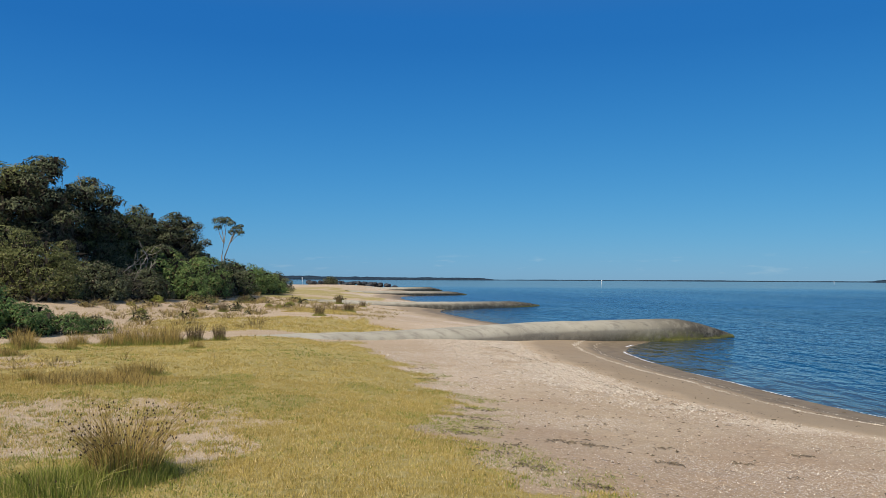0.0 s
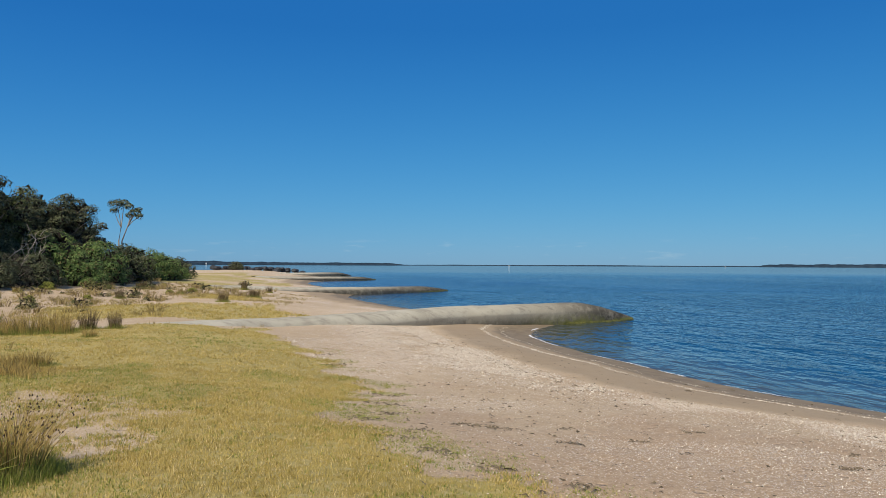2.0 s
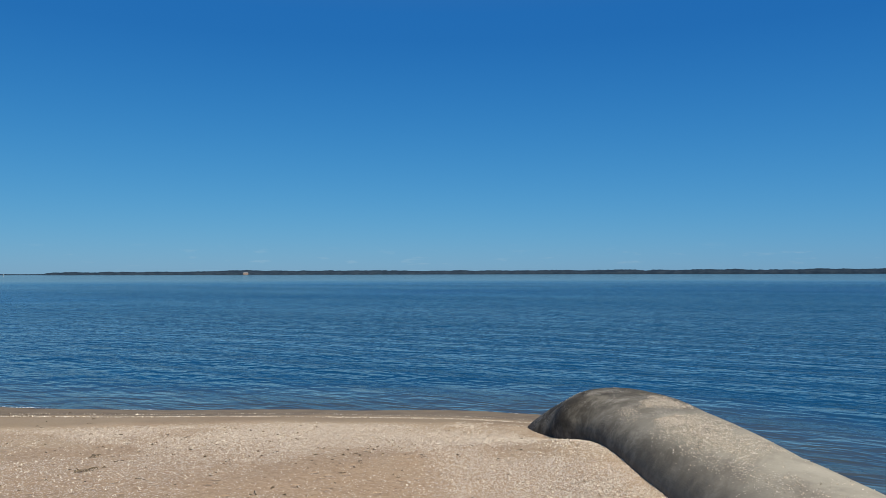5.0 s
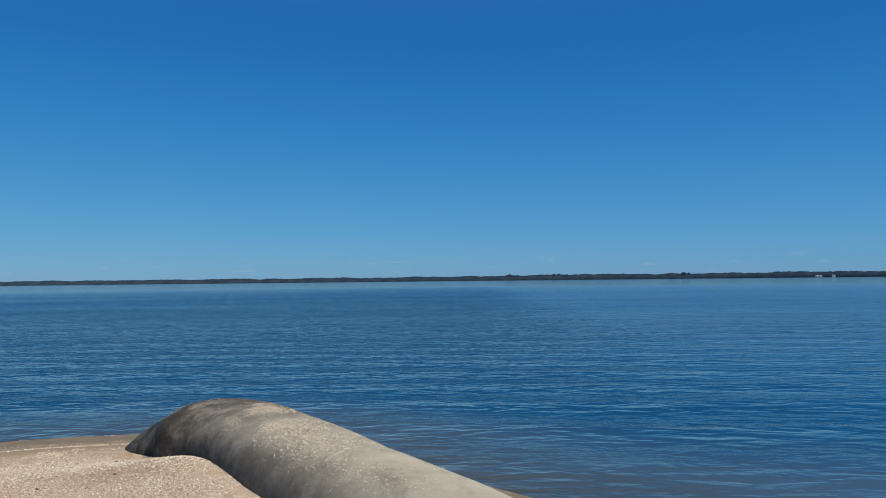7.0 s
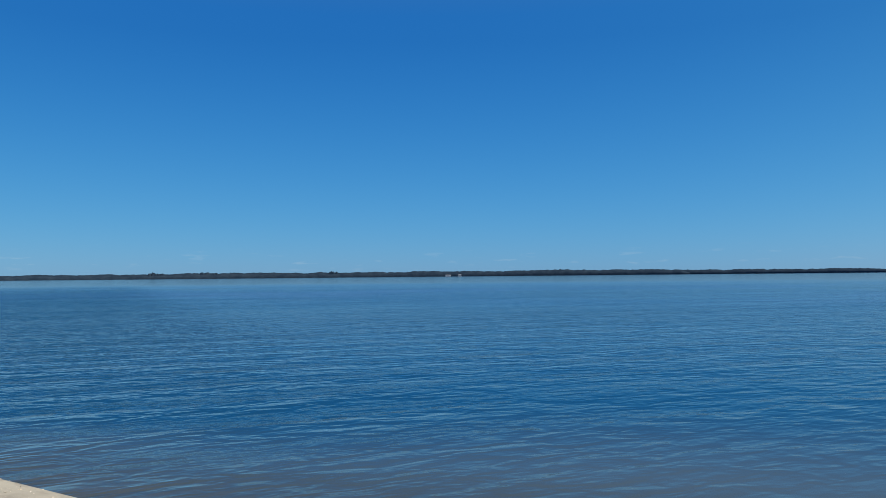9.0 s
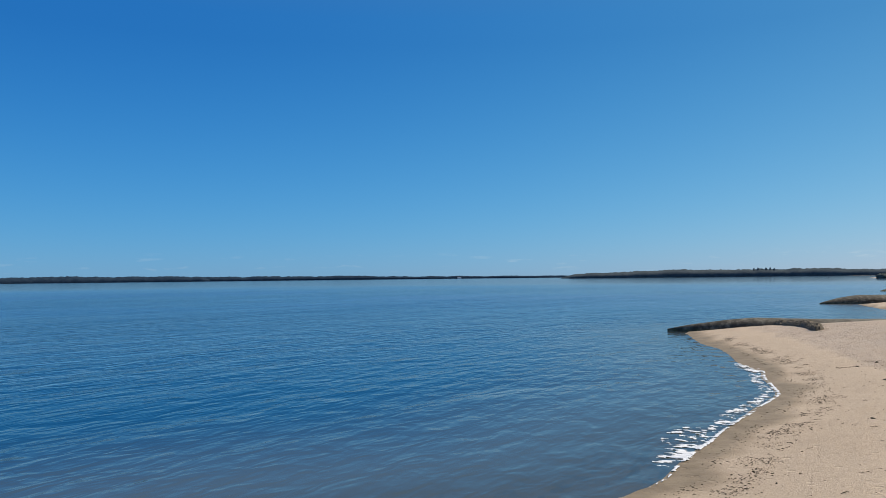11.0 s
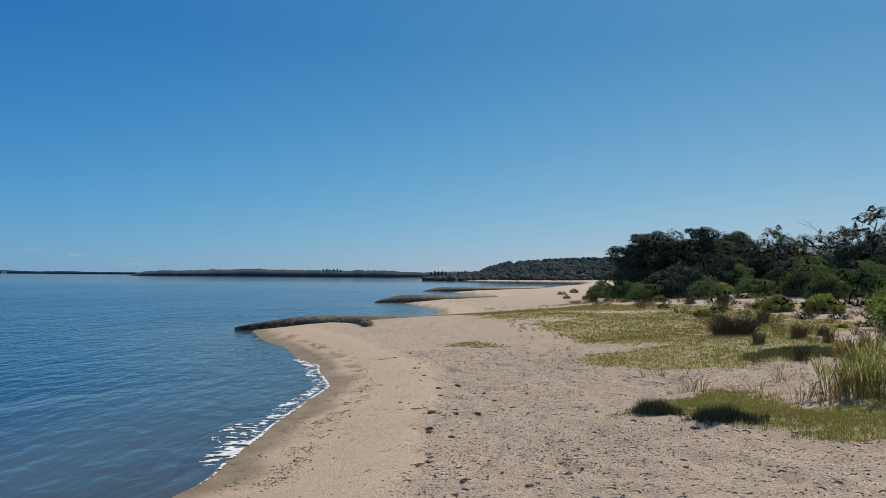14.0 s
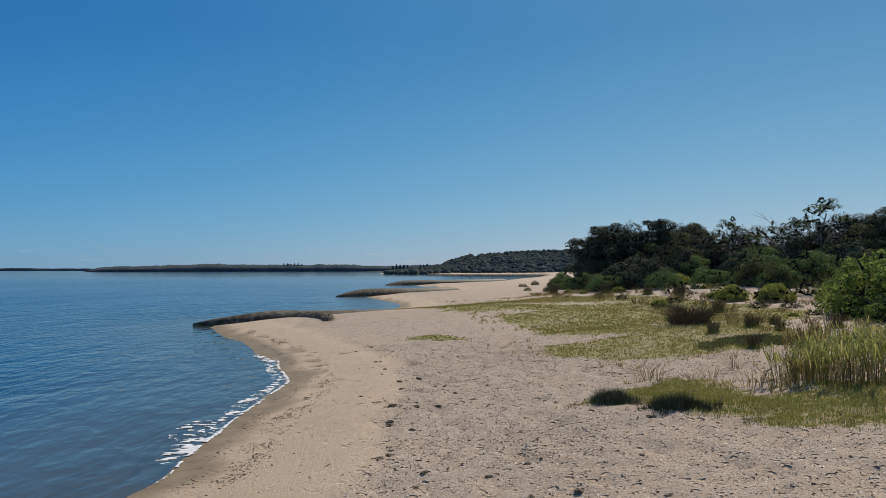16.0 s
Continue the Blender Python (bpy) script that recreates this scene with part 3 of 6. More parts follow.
# ---- ground and sea ----
gx, gy = grid_axis(12.5, 0.13, 1.085, 6000), grid_axis(23, 0.14, 1.085, 6000)
X, Y = np.meshgrid(gx, gy)
x, y = X.ravel(), Y.ravel()
s = inland(x, y)
turf = turf_at(x, y)
z = height(x, y, s)
close = np.exp(-((np.hypot(x, y) / 45) ** 4))
south = smooth(-y, 3, 8)
tread = (smooth(s, 3.2, 6.5) * (1 - south) + smooth(s + (fbm(x, y, 0.5, 2, 45) - 0.5) * 0.6, 2.75, 3.3) * south) * (1 - turf) * close
tread_south = tread * smooth(-y, 4, 9)
z = z + tread_south * 0.07 * (fbm(x, y, 2.4, 3, 41) - 0.5) + tread * 0.03 * (fbm(x, y, 2.6, 3, 42) - 0.5)
# footprints and dents in the trodden sand
dents = np.random.default_rng(77)
lane = [(1.4, -25.6), (0.3, -19.4), (-0.1, -14.3), (-0.15, -10.6), (-0.5, -8.0), (-0.9, -5.0)]
# a walked lane and scattered older prints
pits = [(np.interp(v, [p[1] for p in lane[::-1]], [p[0] for p in lane[::-1]]) + dents.normal(0, 0.22), v, dents.uniform(0.08, 0.13)) for v in np.arange(-25, -5.5, 0.36)]
pits += [(dents.uniform(-7.5, 1.6), dents.uniform(-25, -6), dents.uniform(0.02, 0.055)) for _ in range(2400)]
pits += [(dents.uniform(0.5, 7), dents.uniform(5, 24), dents.uniform(0.01, 0.025)) for _ in range(140)]
for px, py, deep in pits:
    i, j = np.searchsorted(gx, px), np.searchsorted(gy, py)
    block = (slice(j - 4, j + 5), slice(i - 4, i + 5))
    dx, dy = X[block] - px, Y[block] - py
    wide = 0.12 + 0.9 * deep * dents.uniform(0.3, 1.2)
    q = (dx / wide) ** 2 + (dy / wide) ** 2
    z.reshape(X.shape)[block] += (deep * (0.15 * np.exp(-((np.sqrt(q) - 1.5) ** 2) * 3) - np.exp(-q)) * tread.reshape(X.shape)[block])
z = z + turf * (0.07 * (fbm(x, y, 1.4, 4, 44) - 0.2) + 0.035 * (fbm(x, y, 3.6, 2, 46) - 0.4)) * close
ground = tagged(new("ground", mesh_from("ground", np.stack([x, y, z], 1), grid_faces(len(gx), len(gy)), GROUND, True)),
                "pale shelly sand beach with straw-green turf and low dunes", "ground", kind="structure")
north = smooth(y, -5, -1.5)
reach = 0.7 + 0.85 * north
shell_from = 2.7 + 1.2 * smooth(y, 9, 15)
drift = s + (fbm(x, y, 0.8, 3, 51) - 0.5) * 0.8
wet = np.maximum(1 - smooth(drift, reach - 0.35, reach + 0.35), (0.12 + 0.46 * north) * (1 - smooth(drift, shell_from - 0.5, shell_from + 0.2)))
shell = np.clip(smooth(s, shell_from, shell_from + 0.7) * (1 - 0.75 * smooth(s, 6.5, 12)) * (0.10 + 0.9 * smooth(fbm(x, y, 0.5, 4, 61), 0.36, 0.58)) * (0.45 + 0.55 * np.exp(-((s - shell_from - 1.3) / 1.5) ** 2)), 0, 1) * (0.15 + 0.85 * north) * (1 - turf)
trodden_far = smooth(drift, 2.75, 3.3) * (1 - turf) * np.exp(-((np.hypot(x, y) / 130) ** 4)) * smooth(-y, 4, 9)
cover = np.stack([turf, wet, shell, np.clip(0.10 + 0.9 * trodden_far + 0.10 * tread * north, 0, 1)], 1)
ground.data.color_attributes.new("cover", "FLOAT_COLOR", "POINT").data.foreach_set("color", cover.ravel())
tan = np.exp(-((np.hypot(x - 5.5, (y - 5.0) * 0.9) / 5.5) ** 2))
blend = np.stack([south, south * smooth(drift, 2.6, 3.4), tan, south * 0 + 1], 1)
ground.data.color_attributes.new("blend", "FLOAT_COLOR", "POINT").data.foreach_set("color", blend.ravel())


def ground_z(px, py):
    """Height of the built ground at a place, or at arrays of places."""
    px, py = np.atleast_1d(np.asarray(px, float)), np.atleast_1d(np.asarray(py, float))
    Z = z.reshape(len(gy), len(gx))
    i = np.clip(np.searchsorted(gx, px) - 1, 0, len(gx) - 2)
    j = np.clip(np.searchsorted(gy, py) - 1, 0, len(gy) - 2)
    u, v = (px - gx[i]) / (gx[i + 1] - gx[i]), (py - gy[j]) / (gy[j + 1] - gy[j])
    return (Z[j, i] * (1 - u) + Z[j, i + 1] * u) * (1 - v) + (Z[j + 1, i] * (1 - u) + Z[j + 1, i + 1] * u) * v


def gz(px, py):
    return float(ground_z(px, py)[0])


def sea():
    ax, ay = grid_axis(20, 0.26, 1.1, 9000), grid_axis(42, 0.3, 1.1, 9000)
    SX, SY = np.meshgrid(ax, ay)
    u, v = SX.ravel(), SY.ravel()
    depth = -ground_z(np.clip(u, -5900, 5900), np.clip(v, -5900, 5900))
    f = grid_faces(len(ax), len(ay))
    f = f[(depth[f] > -0.12).any(1)]
    used = np.unique(f)
    new_index = np.full(len(u), -1)
    new_index[used] = np.arange(len(used))
    u, v, depth = u[used], v[used], depth[used]
    w = 0.012 * np.sin(u * 2.1 + 1.6 * fbm(u, v, 0.35, 2, 71)) * np.exp(-np.hypot(u, v) / 60)
    me = mesh_from("sea", np.stack([u, v, w], 1), new_index[f], SEA, True)
    ob = tagged(new("sea", me), "calm blue bay water with small wind ripples", "sea", kind="structure")
    far = np.hypot(u, v)
    col = np.stack([smooth(depth, -0.02, 0.42 + 0.40 * smooth(-v, 0, 10)), smooth(far, 25, 110) * (1 - 0.95 * smooth(far, 90, 400)), (0.60 + 0.40 * smooth(depth, 0.02, 0.5)) * (0.36 + 0.64 * smooth(v, -10, 3)) * (1 - 0.95 * smooth(far, 80, 360)), 0.58 + 0.42 * smooth(depth, 0.0, 0.28)], 1)
    me.color_attributes.new("depth", "FLOAT_COLOR", "POINT").data.foreach_set("color", col.ravel())
    return ob


sea()


# ---- sand-filled groyne tubes ----
def groyne(pts, width, seed, label, stain_shade_from, weed=0.3, shells=0.0, nose=2.8, mould_shade=0.0, seams=True):
    """A flattened fabric tube along pts (x, y, top), with a rounded, sagging seaward end at the last point."""
    rng = np.random.default_rng(seed)
    P = np.array(pts, float)
    d = np.concatenate([[0], np.cumsum(np.linalg.norm(np.diff(P[:, :2], axis=0), axis=1))])
    L = d[-1]
    n = int(L / 0.22) + 2
    t = np.concatenate([np.linspace(0, L - nose, n), L - nose + nose * np.sin(np.linspace(0, math.pi / 2, 20)[1:])])
    q = np.stack([np.interp(t, d, P[:, k]) for k in range(3)], 1)
    for _ in range(6):
        q[1:-1] = 0.25 * q[:-2] + 0.5 * q[1:-1] + 0.25 * q[2:]
    tan = np.gradient(q[:, :2], axis=0)
    tan /= np.linalg.norm(tan, axis=1)[:, None]
    nor = np.stack([tan[:, 1], -tan[:, 0]], 1)
    m = 32
    w = np.linspace(-0.5 * math.pi, 0.5 * math.pi, m)
    taper = np.clip((t - (L - nose)) / nose, 0, 1)
    end = np.clip(1 - taper ** 1.7, 0.0004, 1) ** 0.72 if nose < 2.5 else np.clip(1 - taper ** 1.5, 0.0004, 1) ** 0.92
    verts, wear = [], []
    for k in range(len(t)):
        sag = 1 + 0.02 * math.sin(t[k] * 0.8 + seed) + 0.01 * math.sin(t[k] * 2.1 + 2 * seed)
        half = width / 2 * sag * (0.06 + 0.94 * end[k])
        high = 0.62 + 0.012 * math.sin(t[k] * 0.5)
        drop = (1 - end[k]) * (q[k, 2] - 0.12)
        sx = np.sign(np.sin(w)) * np.abs(np.sin(w)) ** 0.85 * half
        cz = np.sign(np.cos(w)) * np.abs(np.cos(w)) ** 0.8 * high
        top = q[k, 2] - 0.62 - drop
        cz[[0, -1]] = -1.1
        cz[[1, -2]] = -0.30
        sx[[0, 1, -2, -1]] *= (0.8, 0.93, 0.93, 0.8)
        px, py, pz = q[k, 0] + nor[k, 0] * sx, q[k, 1] + nor[k, 1] * sx, top + cz
        ripple = (fbm(px * 1.0 + 40, py + w * 2, 1.3, 3, seed) - 0.5) * 0.04
        verts.append(np.stack([px, py, pz + ripple], 1))
        st = smooth(np.array(t[k]), stain_shade_from, L - 1.5) * np.ones(m)
        # one flank darker towards the end: mould, and painted shade on southern tubes
        st = np.maximum(st, mould_shade * smooth(-np.sin(w), 0.2, 0.92) * smooth(np.array(t[k]), L - 11, L - 4))
        # also darker from about 0.7 m height downwards
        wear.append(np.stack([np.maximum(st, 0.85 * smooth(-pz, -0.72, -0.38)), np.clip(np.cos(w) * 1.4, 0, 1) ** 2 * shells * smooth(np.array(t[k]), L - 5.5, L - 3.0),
                              weed * smooth(-pz, -0.20, -0.06) * smooth(np.array(t[k]), L * 0.62, L * 0.9), np.ones(m)], 1))
    V = np.concatenate(verts)
    thing = root("groyne", label, "groyne", "sand-filled groynes along the beach")
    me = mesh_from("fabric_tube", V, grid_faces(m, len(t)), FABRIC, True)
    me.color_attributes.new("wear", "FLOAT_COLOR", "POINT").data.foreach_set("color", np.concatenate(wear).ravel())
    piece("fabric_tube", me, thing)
    rows = V.reshape(len(t), m, 3)
    if shells > 0.5:
        # broken shells left lying on the crest near the end
        a, b = np.interp(rng.uniform(L - 8.0, L - 0.7, 60000), t, np.arange(len(t))), rng.normal(0.44 * m, 0.075 * m, 60000)
        ok = (b > 3) & (b < m - 4)
        a, b = np.minimum(a[ok], len(t) - 1.001), b[ok]
        i, j, f, g = a.astype(int), b.astype(int), (a % 1)[:, None], (b % 1)[:, None]
        at = (rows[i, j] * (1 - f) + rows[i + 1, j] * f) * (1 - g) + (rows[i, j + 1] * (1 - f) + rows[i + 1, j + 1] * f) * g
        dense = smooth(fbm(at[:, 0], at[:, 1] * 1.5, 1.1, 3, 58), 0.46, 0.60) * np.exp(-((np.interp(a, np.arange(len(t)), t) - L + 3.8) / 2.2) ** 2)
        at = at[rng.uniform(0, 1, len(at)) < 0.015 + 0.9 * dense]
        v, f = shards(rng, at + np.array([0, 0, 0.003]), 0.0062)
        tagged(piece("shell_crust", mesh_from("shell_crust", v, f, CHIP), thing, "scattered bleached shells"), kind="stuff")
    for side in (2, m - 3) if seams else ():
        line = rows[3:-8, side] + np.sign(side - m / 2) * np.concatenate([nor[3:-8], np.zeros((len(t) - 11, 1))], 1) * 0.012
        v, f = tubes([[(tuple(p), 0.007) for p in line]], 4)
        piece("seam", mesh_from("seam", v, f, SEAM, True), thing, "stitched dark seam")
    if weed >= 0.3:
        cut = int(np.searchsorted(t, L * 0.80))
        for side in (-1, 1):
            strip = []
            for k in range(cut, len(t)):
                half = width / 2 * (0.06 + 0.94 * end[k])
                for u, h in ((-0.12, 0.17), (0.02, 0.13), (0.06, 0.07), (0.09, -0.15)):
                    g = half + u * (1 + 0.35 * math.sin(t[k] * 2.3 + side)) * smooth(np.array(t[k]), t[cut], t[cut] + 2)
                    strip.append((q[k, 0] + side * nor[k, 0] * g, q[k, 1] + side * nor[k, 1] * g, h * (0.8 + 0.4 * rng.uniform()) - 0.06))
            piece("weed_fringe", mesh_from("weed_fringe", strip, grid_faces(4, len(t) - cut), ALGAE, True), thing, "slippery yellow-green algae")
    return thing


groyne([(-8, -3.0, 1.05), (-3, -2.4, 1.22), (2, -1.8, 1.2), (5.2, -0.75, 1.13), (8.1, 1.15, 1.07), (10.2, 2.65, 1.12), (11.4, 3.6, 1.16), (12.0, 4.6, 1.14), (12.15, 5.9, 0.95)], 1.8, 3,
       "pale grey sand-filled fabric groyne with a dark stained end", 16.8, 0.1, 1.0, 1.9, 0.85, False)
groyne([(-7.5, 21.5, 1.10), (-5.5, 23.8, 1.14), (-2.5, 27.2, 1.04), (1, 30.6, 1.02), (4.5, 33.7, 1.05), (8.4, 36.3, 1.03), (11.8, 38.0, 1.02), (15.2, 39.6, 0.84)], 1.7, 5,
       "long pale fabric groyne with a mouldy dark end and green weed", 19.0, 1.0, 0.1, 4.2, 0.0, False)
groyne([(-12, 66, 1.15), (-5, 71, 0.80), (1, 75, 0.70), (6, 80, 0.64), (10.8, 84.2, 0.52)], 2.0, 7, "fabric groyne running from sand into the bay, weed-stained", 11, 0.6, 0, 4.5, 0.0, False)
groyne([(-16, 126, 1.0), (-8, 132, 0.80), (-2, 137, 0.75), (4.6, 143.6, 0.65)], 2.6, 8, "distant fabric groyne with a dark rounded end", 12, 0.6, 0, 5)
groyne([(-20, 176, 0.95), (-10, 182, 1.0), (0, 191, 1.0)], 2.6, 9, "far fabric groyne lying low on the sand", 9, 0.4, 0, 5)
# southern tubes darkened all along: algae plus shade of their northern sides, in colour
groyne([(-3, -48, 0.50), (0.5, -45.6, 0.55), (4, -43.2, 0.62), (7, -41.8, 0.70), (11.0, -40.1, 0.64)], 1.7, 11, "dark shaded fabric groyne half buried by smooth sand", -12, 0.2, 0, 4.5, 0.9)
groyne([(-6, -96, 0.65), (-1, -90, 0.72), (3, -86, 0.8), (7.5, -81.2, 0.8)], 2.4, 12, "shaded fabric groyne with a rounded dark end", -10, 0.2, 0, 5, 0.9)
groyne([(-22, -172, 0.8), (-10, -158, 0.8), (-3, -150, 0.85), (4.0, -141.5, 0.85)], 2.6, 13, "distant dark fabric groyne at the spit", -10, 0.3, 0, 6, 0.9)


# ---- far shores ----
def far_shore(name, label, dist, profile, seed, material, category="woodland", deep=120, step=5.0):
    """A wooded shore seen over the bay: profile rows are (azimuth, elevation of the tree tops), both in degrees."""
    rng = np.random.default_rng(seed)
    az = np.array([p[0] for p in profile])
    el = np.array([p[1] for p in profile])
    n = int(radians(az[-1] - az[0]) * dist / step) + 2
    a = np.linspace(az[0], az[-1], n)
    arc = np.radians(a) * dist
    top = np.maximum(2.5 + 0.96 * np.tan(np.radians(np.interp(a, az, el))) * dist, 0.6)
    jag = 0.70 + 0.34 * fbm(arc, arc * 0, 1 / 70.0, 3, seed) + 0.16 * (fbm(arc, arc * 0, 1 / 13.0, 3, seed + 9) - 0.4)
    rows = []
    for k, (back, share) in enumerate(((0, 0.0), (0, 0.35), (deep * 0.12, 0.72), (deep * 0.4, 1.0), (deep, 0.75), (deep, 0.0))):
        ends = np.minimum(1, np.minimum(np.arange(n), np.arange(n)[::-1]) / 8.0)
        jig = jag if k != 3 else jag * rng.uniform(0.95, 1.06, n)
        r = dist + back + rng.uniform(-0.6, 0.6, n)
        zz = top * share * jig * (0.35 + 0.65 * ends) - (0.3 if share == 0 else 0)
        rows.append(np.stack([np.sin(np.radians(a)) * r, np.cos(np.radians(a)) * r, zz], 1))
    me = mesh_from(name, np.concatenate(rows), grid_faces(n, len(rows)), material, True)
    return tagged(new(name, me), label, category, kind="stuff")


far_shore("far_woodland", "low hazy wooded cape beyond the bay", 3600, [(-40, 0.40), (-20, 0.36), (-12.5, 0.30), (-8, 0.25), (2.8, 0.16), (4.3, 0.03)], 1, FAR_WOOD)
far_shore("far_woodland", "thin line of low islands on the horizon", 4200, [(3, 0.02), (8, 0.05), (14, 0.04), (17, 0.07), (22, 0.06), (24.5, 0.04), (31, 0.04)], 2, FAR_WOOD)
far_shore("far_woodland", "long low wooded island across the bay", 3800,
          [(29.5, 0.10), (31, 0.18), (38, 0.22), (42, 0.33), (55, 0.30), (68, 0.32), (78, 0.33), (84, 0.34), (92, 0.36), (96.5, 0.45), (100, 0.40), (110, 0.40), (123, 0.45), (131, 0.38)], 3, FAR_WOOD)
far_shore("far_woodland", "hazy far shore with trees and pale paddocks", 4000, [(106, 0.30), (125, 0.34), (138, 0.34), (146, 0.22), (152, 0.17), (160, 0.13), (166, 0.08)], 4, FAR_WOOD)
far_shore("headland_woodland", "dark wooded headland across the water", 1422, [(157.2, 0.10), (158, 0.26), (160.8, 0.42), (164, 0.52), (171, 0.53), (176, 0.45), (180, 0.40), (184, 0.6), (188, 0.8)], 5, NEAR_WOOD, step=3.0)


def crown_heap(name, label, centres, radii, seed, material, category="woodland"):
    """A far wood: many uneven rounded crowns, each a knobbly dome."""
    rng = np.random.default_rng(seed)
    around, rings = 9, (-0.5, 0.05, 0.45, 0.8, 0.97)
    w = 2 * math.pi * np.arange(around) / around
    dome = np.concatenate([np.stack([np.cos(w + k) * math.sqrt(1 - min(h, 1) ** 2), np.sin(w + k) * math.sqrt(1 - h * h), np.full(around, h)], 1) for k, h in enumerate(rings)])
    faces = np.array([(r * around + i, r * around + (i + 1) % around, (r + 1) * around + (i + 1) % around, (r + 1) * around + i) for r in range(len(rings) - 1) for i in range(around)]
                     + [((len(rings) - 1) * around + i, (len(rings) - 1) * around + i + 1, (len(rings) - 1) * around + i + 2, (len(rings) - 1) * around + i + 3) for i in (0, 3)])
    n = len(centres)
    v = centres[:, None] + radii[:, None] * dome[None] * rng.uniform(0.78, 1.12, (n, len(dome), 1))
    f = (np.arange(n)[:, None, None] * len(dome) + faces[None]).reshape(-1, 4)
    return tagged(new(name, mesh_from(name, v.reshape(-1, 3), f, material, True)), label, category, kind="stuff")


def hill(seed, rows, dist, spread, count, label, size):
    """Crowns heaped under a skyline (azimuth, elevation) at a distance."""
    rng = np.random.default_rng(seed)
    az, el = np.array([r[0] for r in rows]), np.array([r[1] for r in rows])
    a = rng.uniform(az[0], az[-1], count)
    u = rng.uniform(0, 1, count)
    d = dist + spread * u
    top = 2.9 + np.tan(np.radians(np.interp(a, az, el))) * d
    r = size * rng.uniform(0.6, 1.4, count)
    zc = np.maximum((0.12 + 0.9 * u ** 0.7) * top - r * 0.75, 0.3)
    cs = np.stack([np.sin(np.radians(a)) * d, np.cos(np.radians(a)) * d, zc], 1)
    rr = np.stack([r, r, r * rng.uniform(0.6, 0.9, count)], 1)
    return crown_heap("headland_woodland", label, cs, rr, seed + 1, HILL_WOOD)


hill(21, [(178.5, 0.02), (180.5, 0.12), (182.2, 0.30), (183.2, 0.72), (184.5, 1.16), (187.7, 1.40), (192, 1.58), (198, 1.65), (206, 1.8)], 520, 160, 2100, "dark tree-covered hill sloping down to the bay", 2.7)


def far_clump(az, wide, top, dist, count, size, seed, label, material):
    """A few crowns standing over a far shore: azimuth and width in degrees, height of the tops in metres."""
    rng = np.random.default_rng(seed)
    a = np.radians(az + np.linspace(-0.5, 0.5, count) * wide)
    r = size * rng.uniform(0.7, 1.2, count)
    cs = np.stack([np.sin(a) * dist, np.cos(a) * dist, top * 0.55 * (u := rng.uniform(0.72, 1.0, count))], 1)
    crown_heap("far_tree_clump", label, cs, np.stack([r, r, top * 0.45 * u], 1), seed + 1, material, "trees")


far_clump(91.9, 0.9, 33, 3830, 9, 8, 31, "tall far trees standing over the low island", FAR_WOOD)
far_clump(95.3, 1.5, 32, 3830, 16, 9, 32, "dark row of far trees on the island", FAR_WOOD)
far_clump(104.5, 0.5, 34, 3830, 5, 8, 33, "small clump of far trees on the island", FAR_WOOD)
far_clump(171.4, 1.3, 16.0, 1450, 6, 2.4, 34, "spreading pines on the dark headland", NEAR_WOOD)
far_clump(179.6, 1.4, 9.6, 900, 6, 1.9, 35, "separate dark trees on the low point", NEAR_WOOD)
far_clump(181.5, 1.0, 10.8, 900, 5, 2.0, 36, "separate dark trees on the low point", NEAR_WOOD)


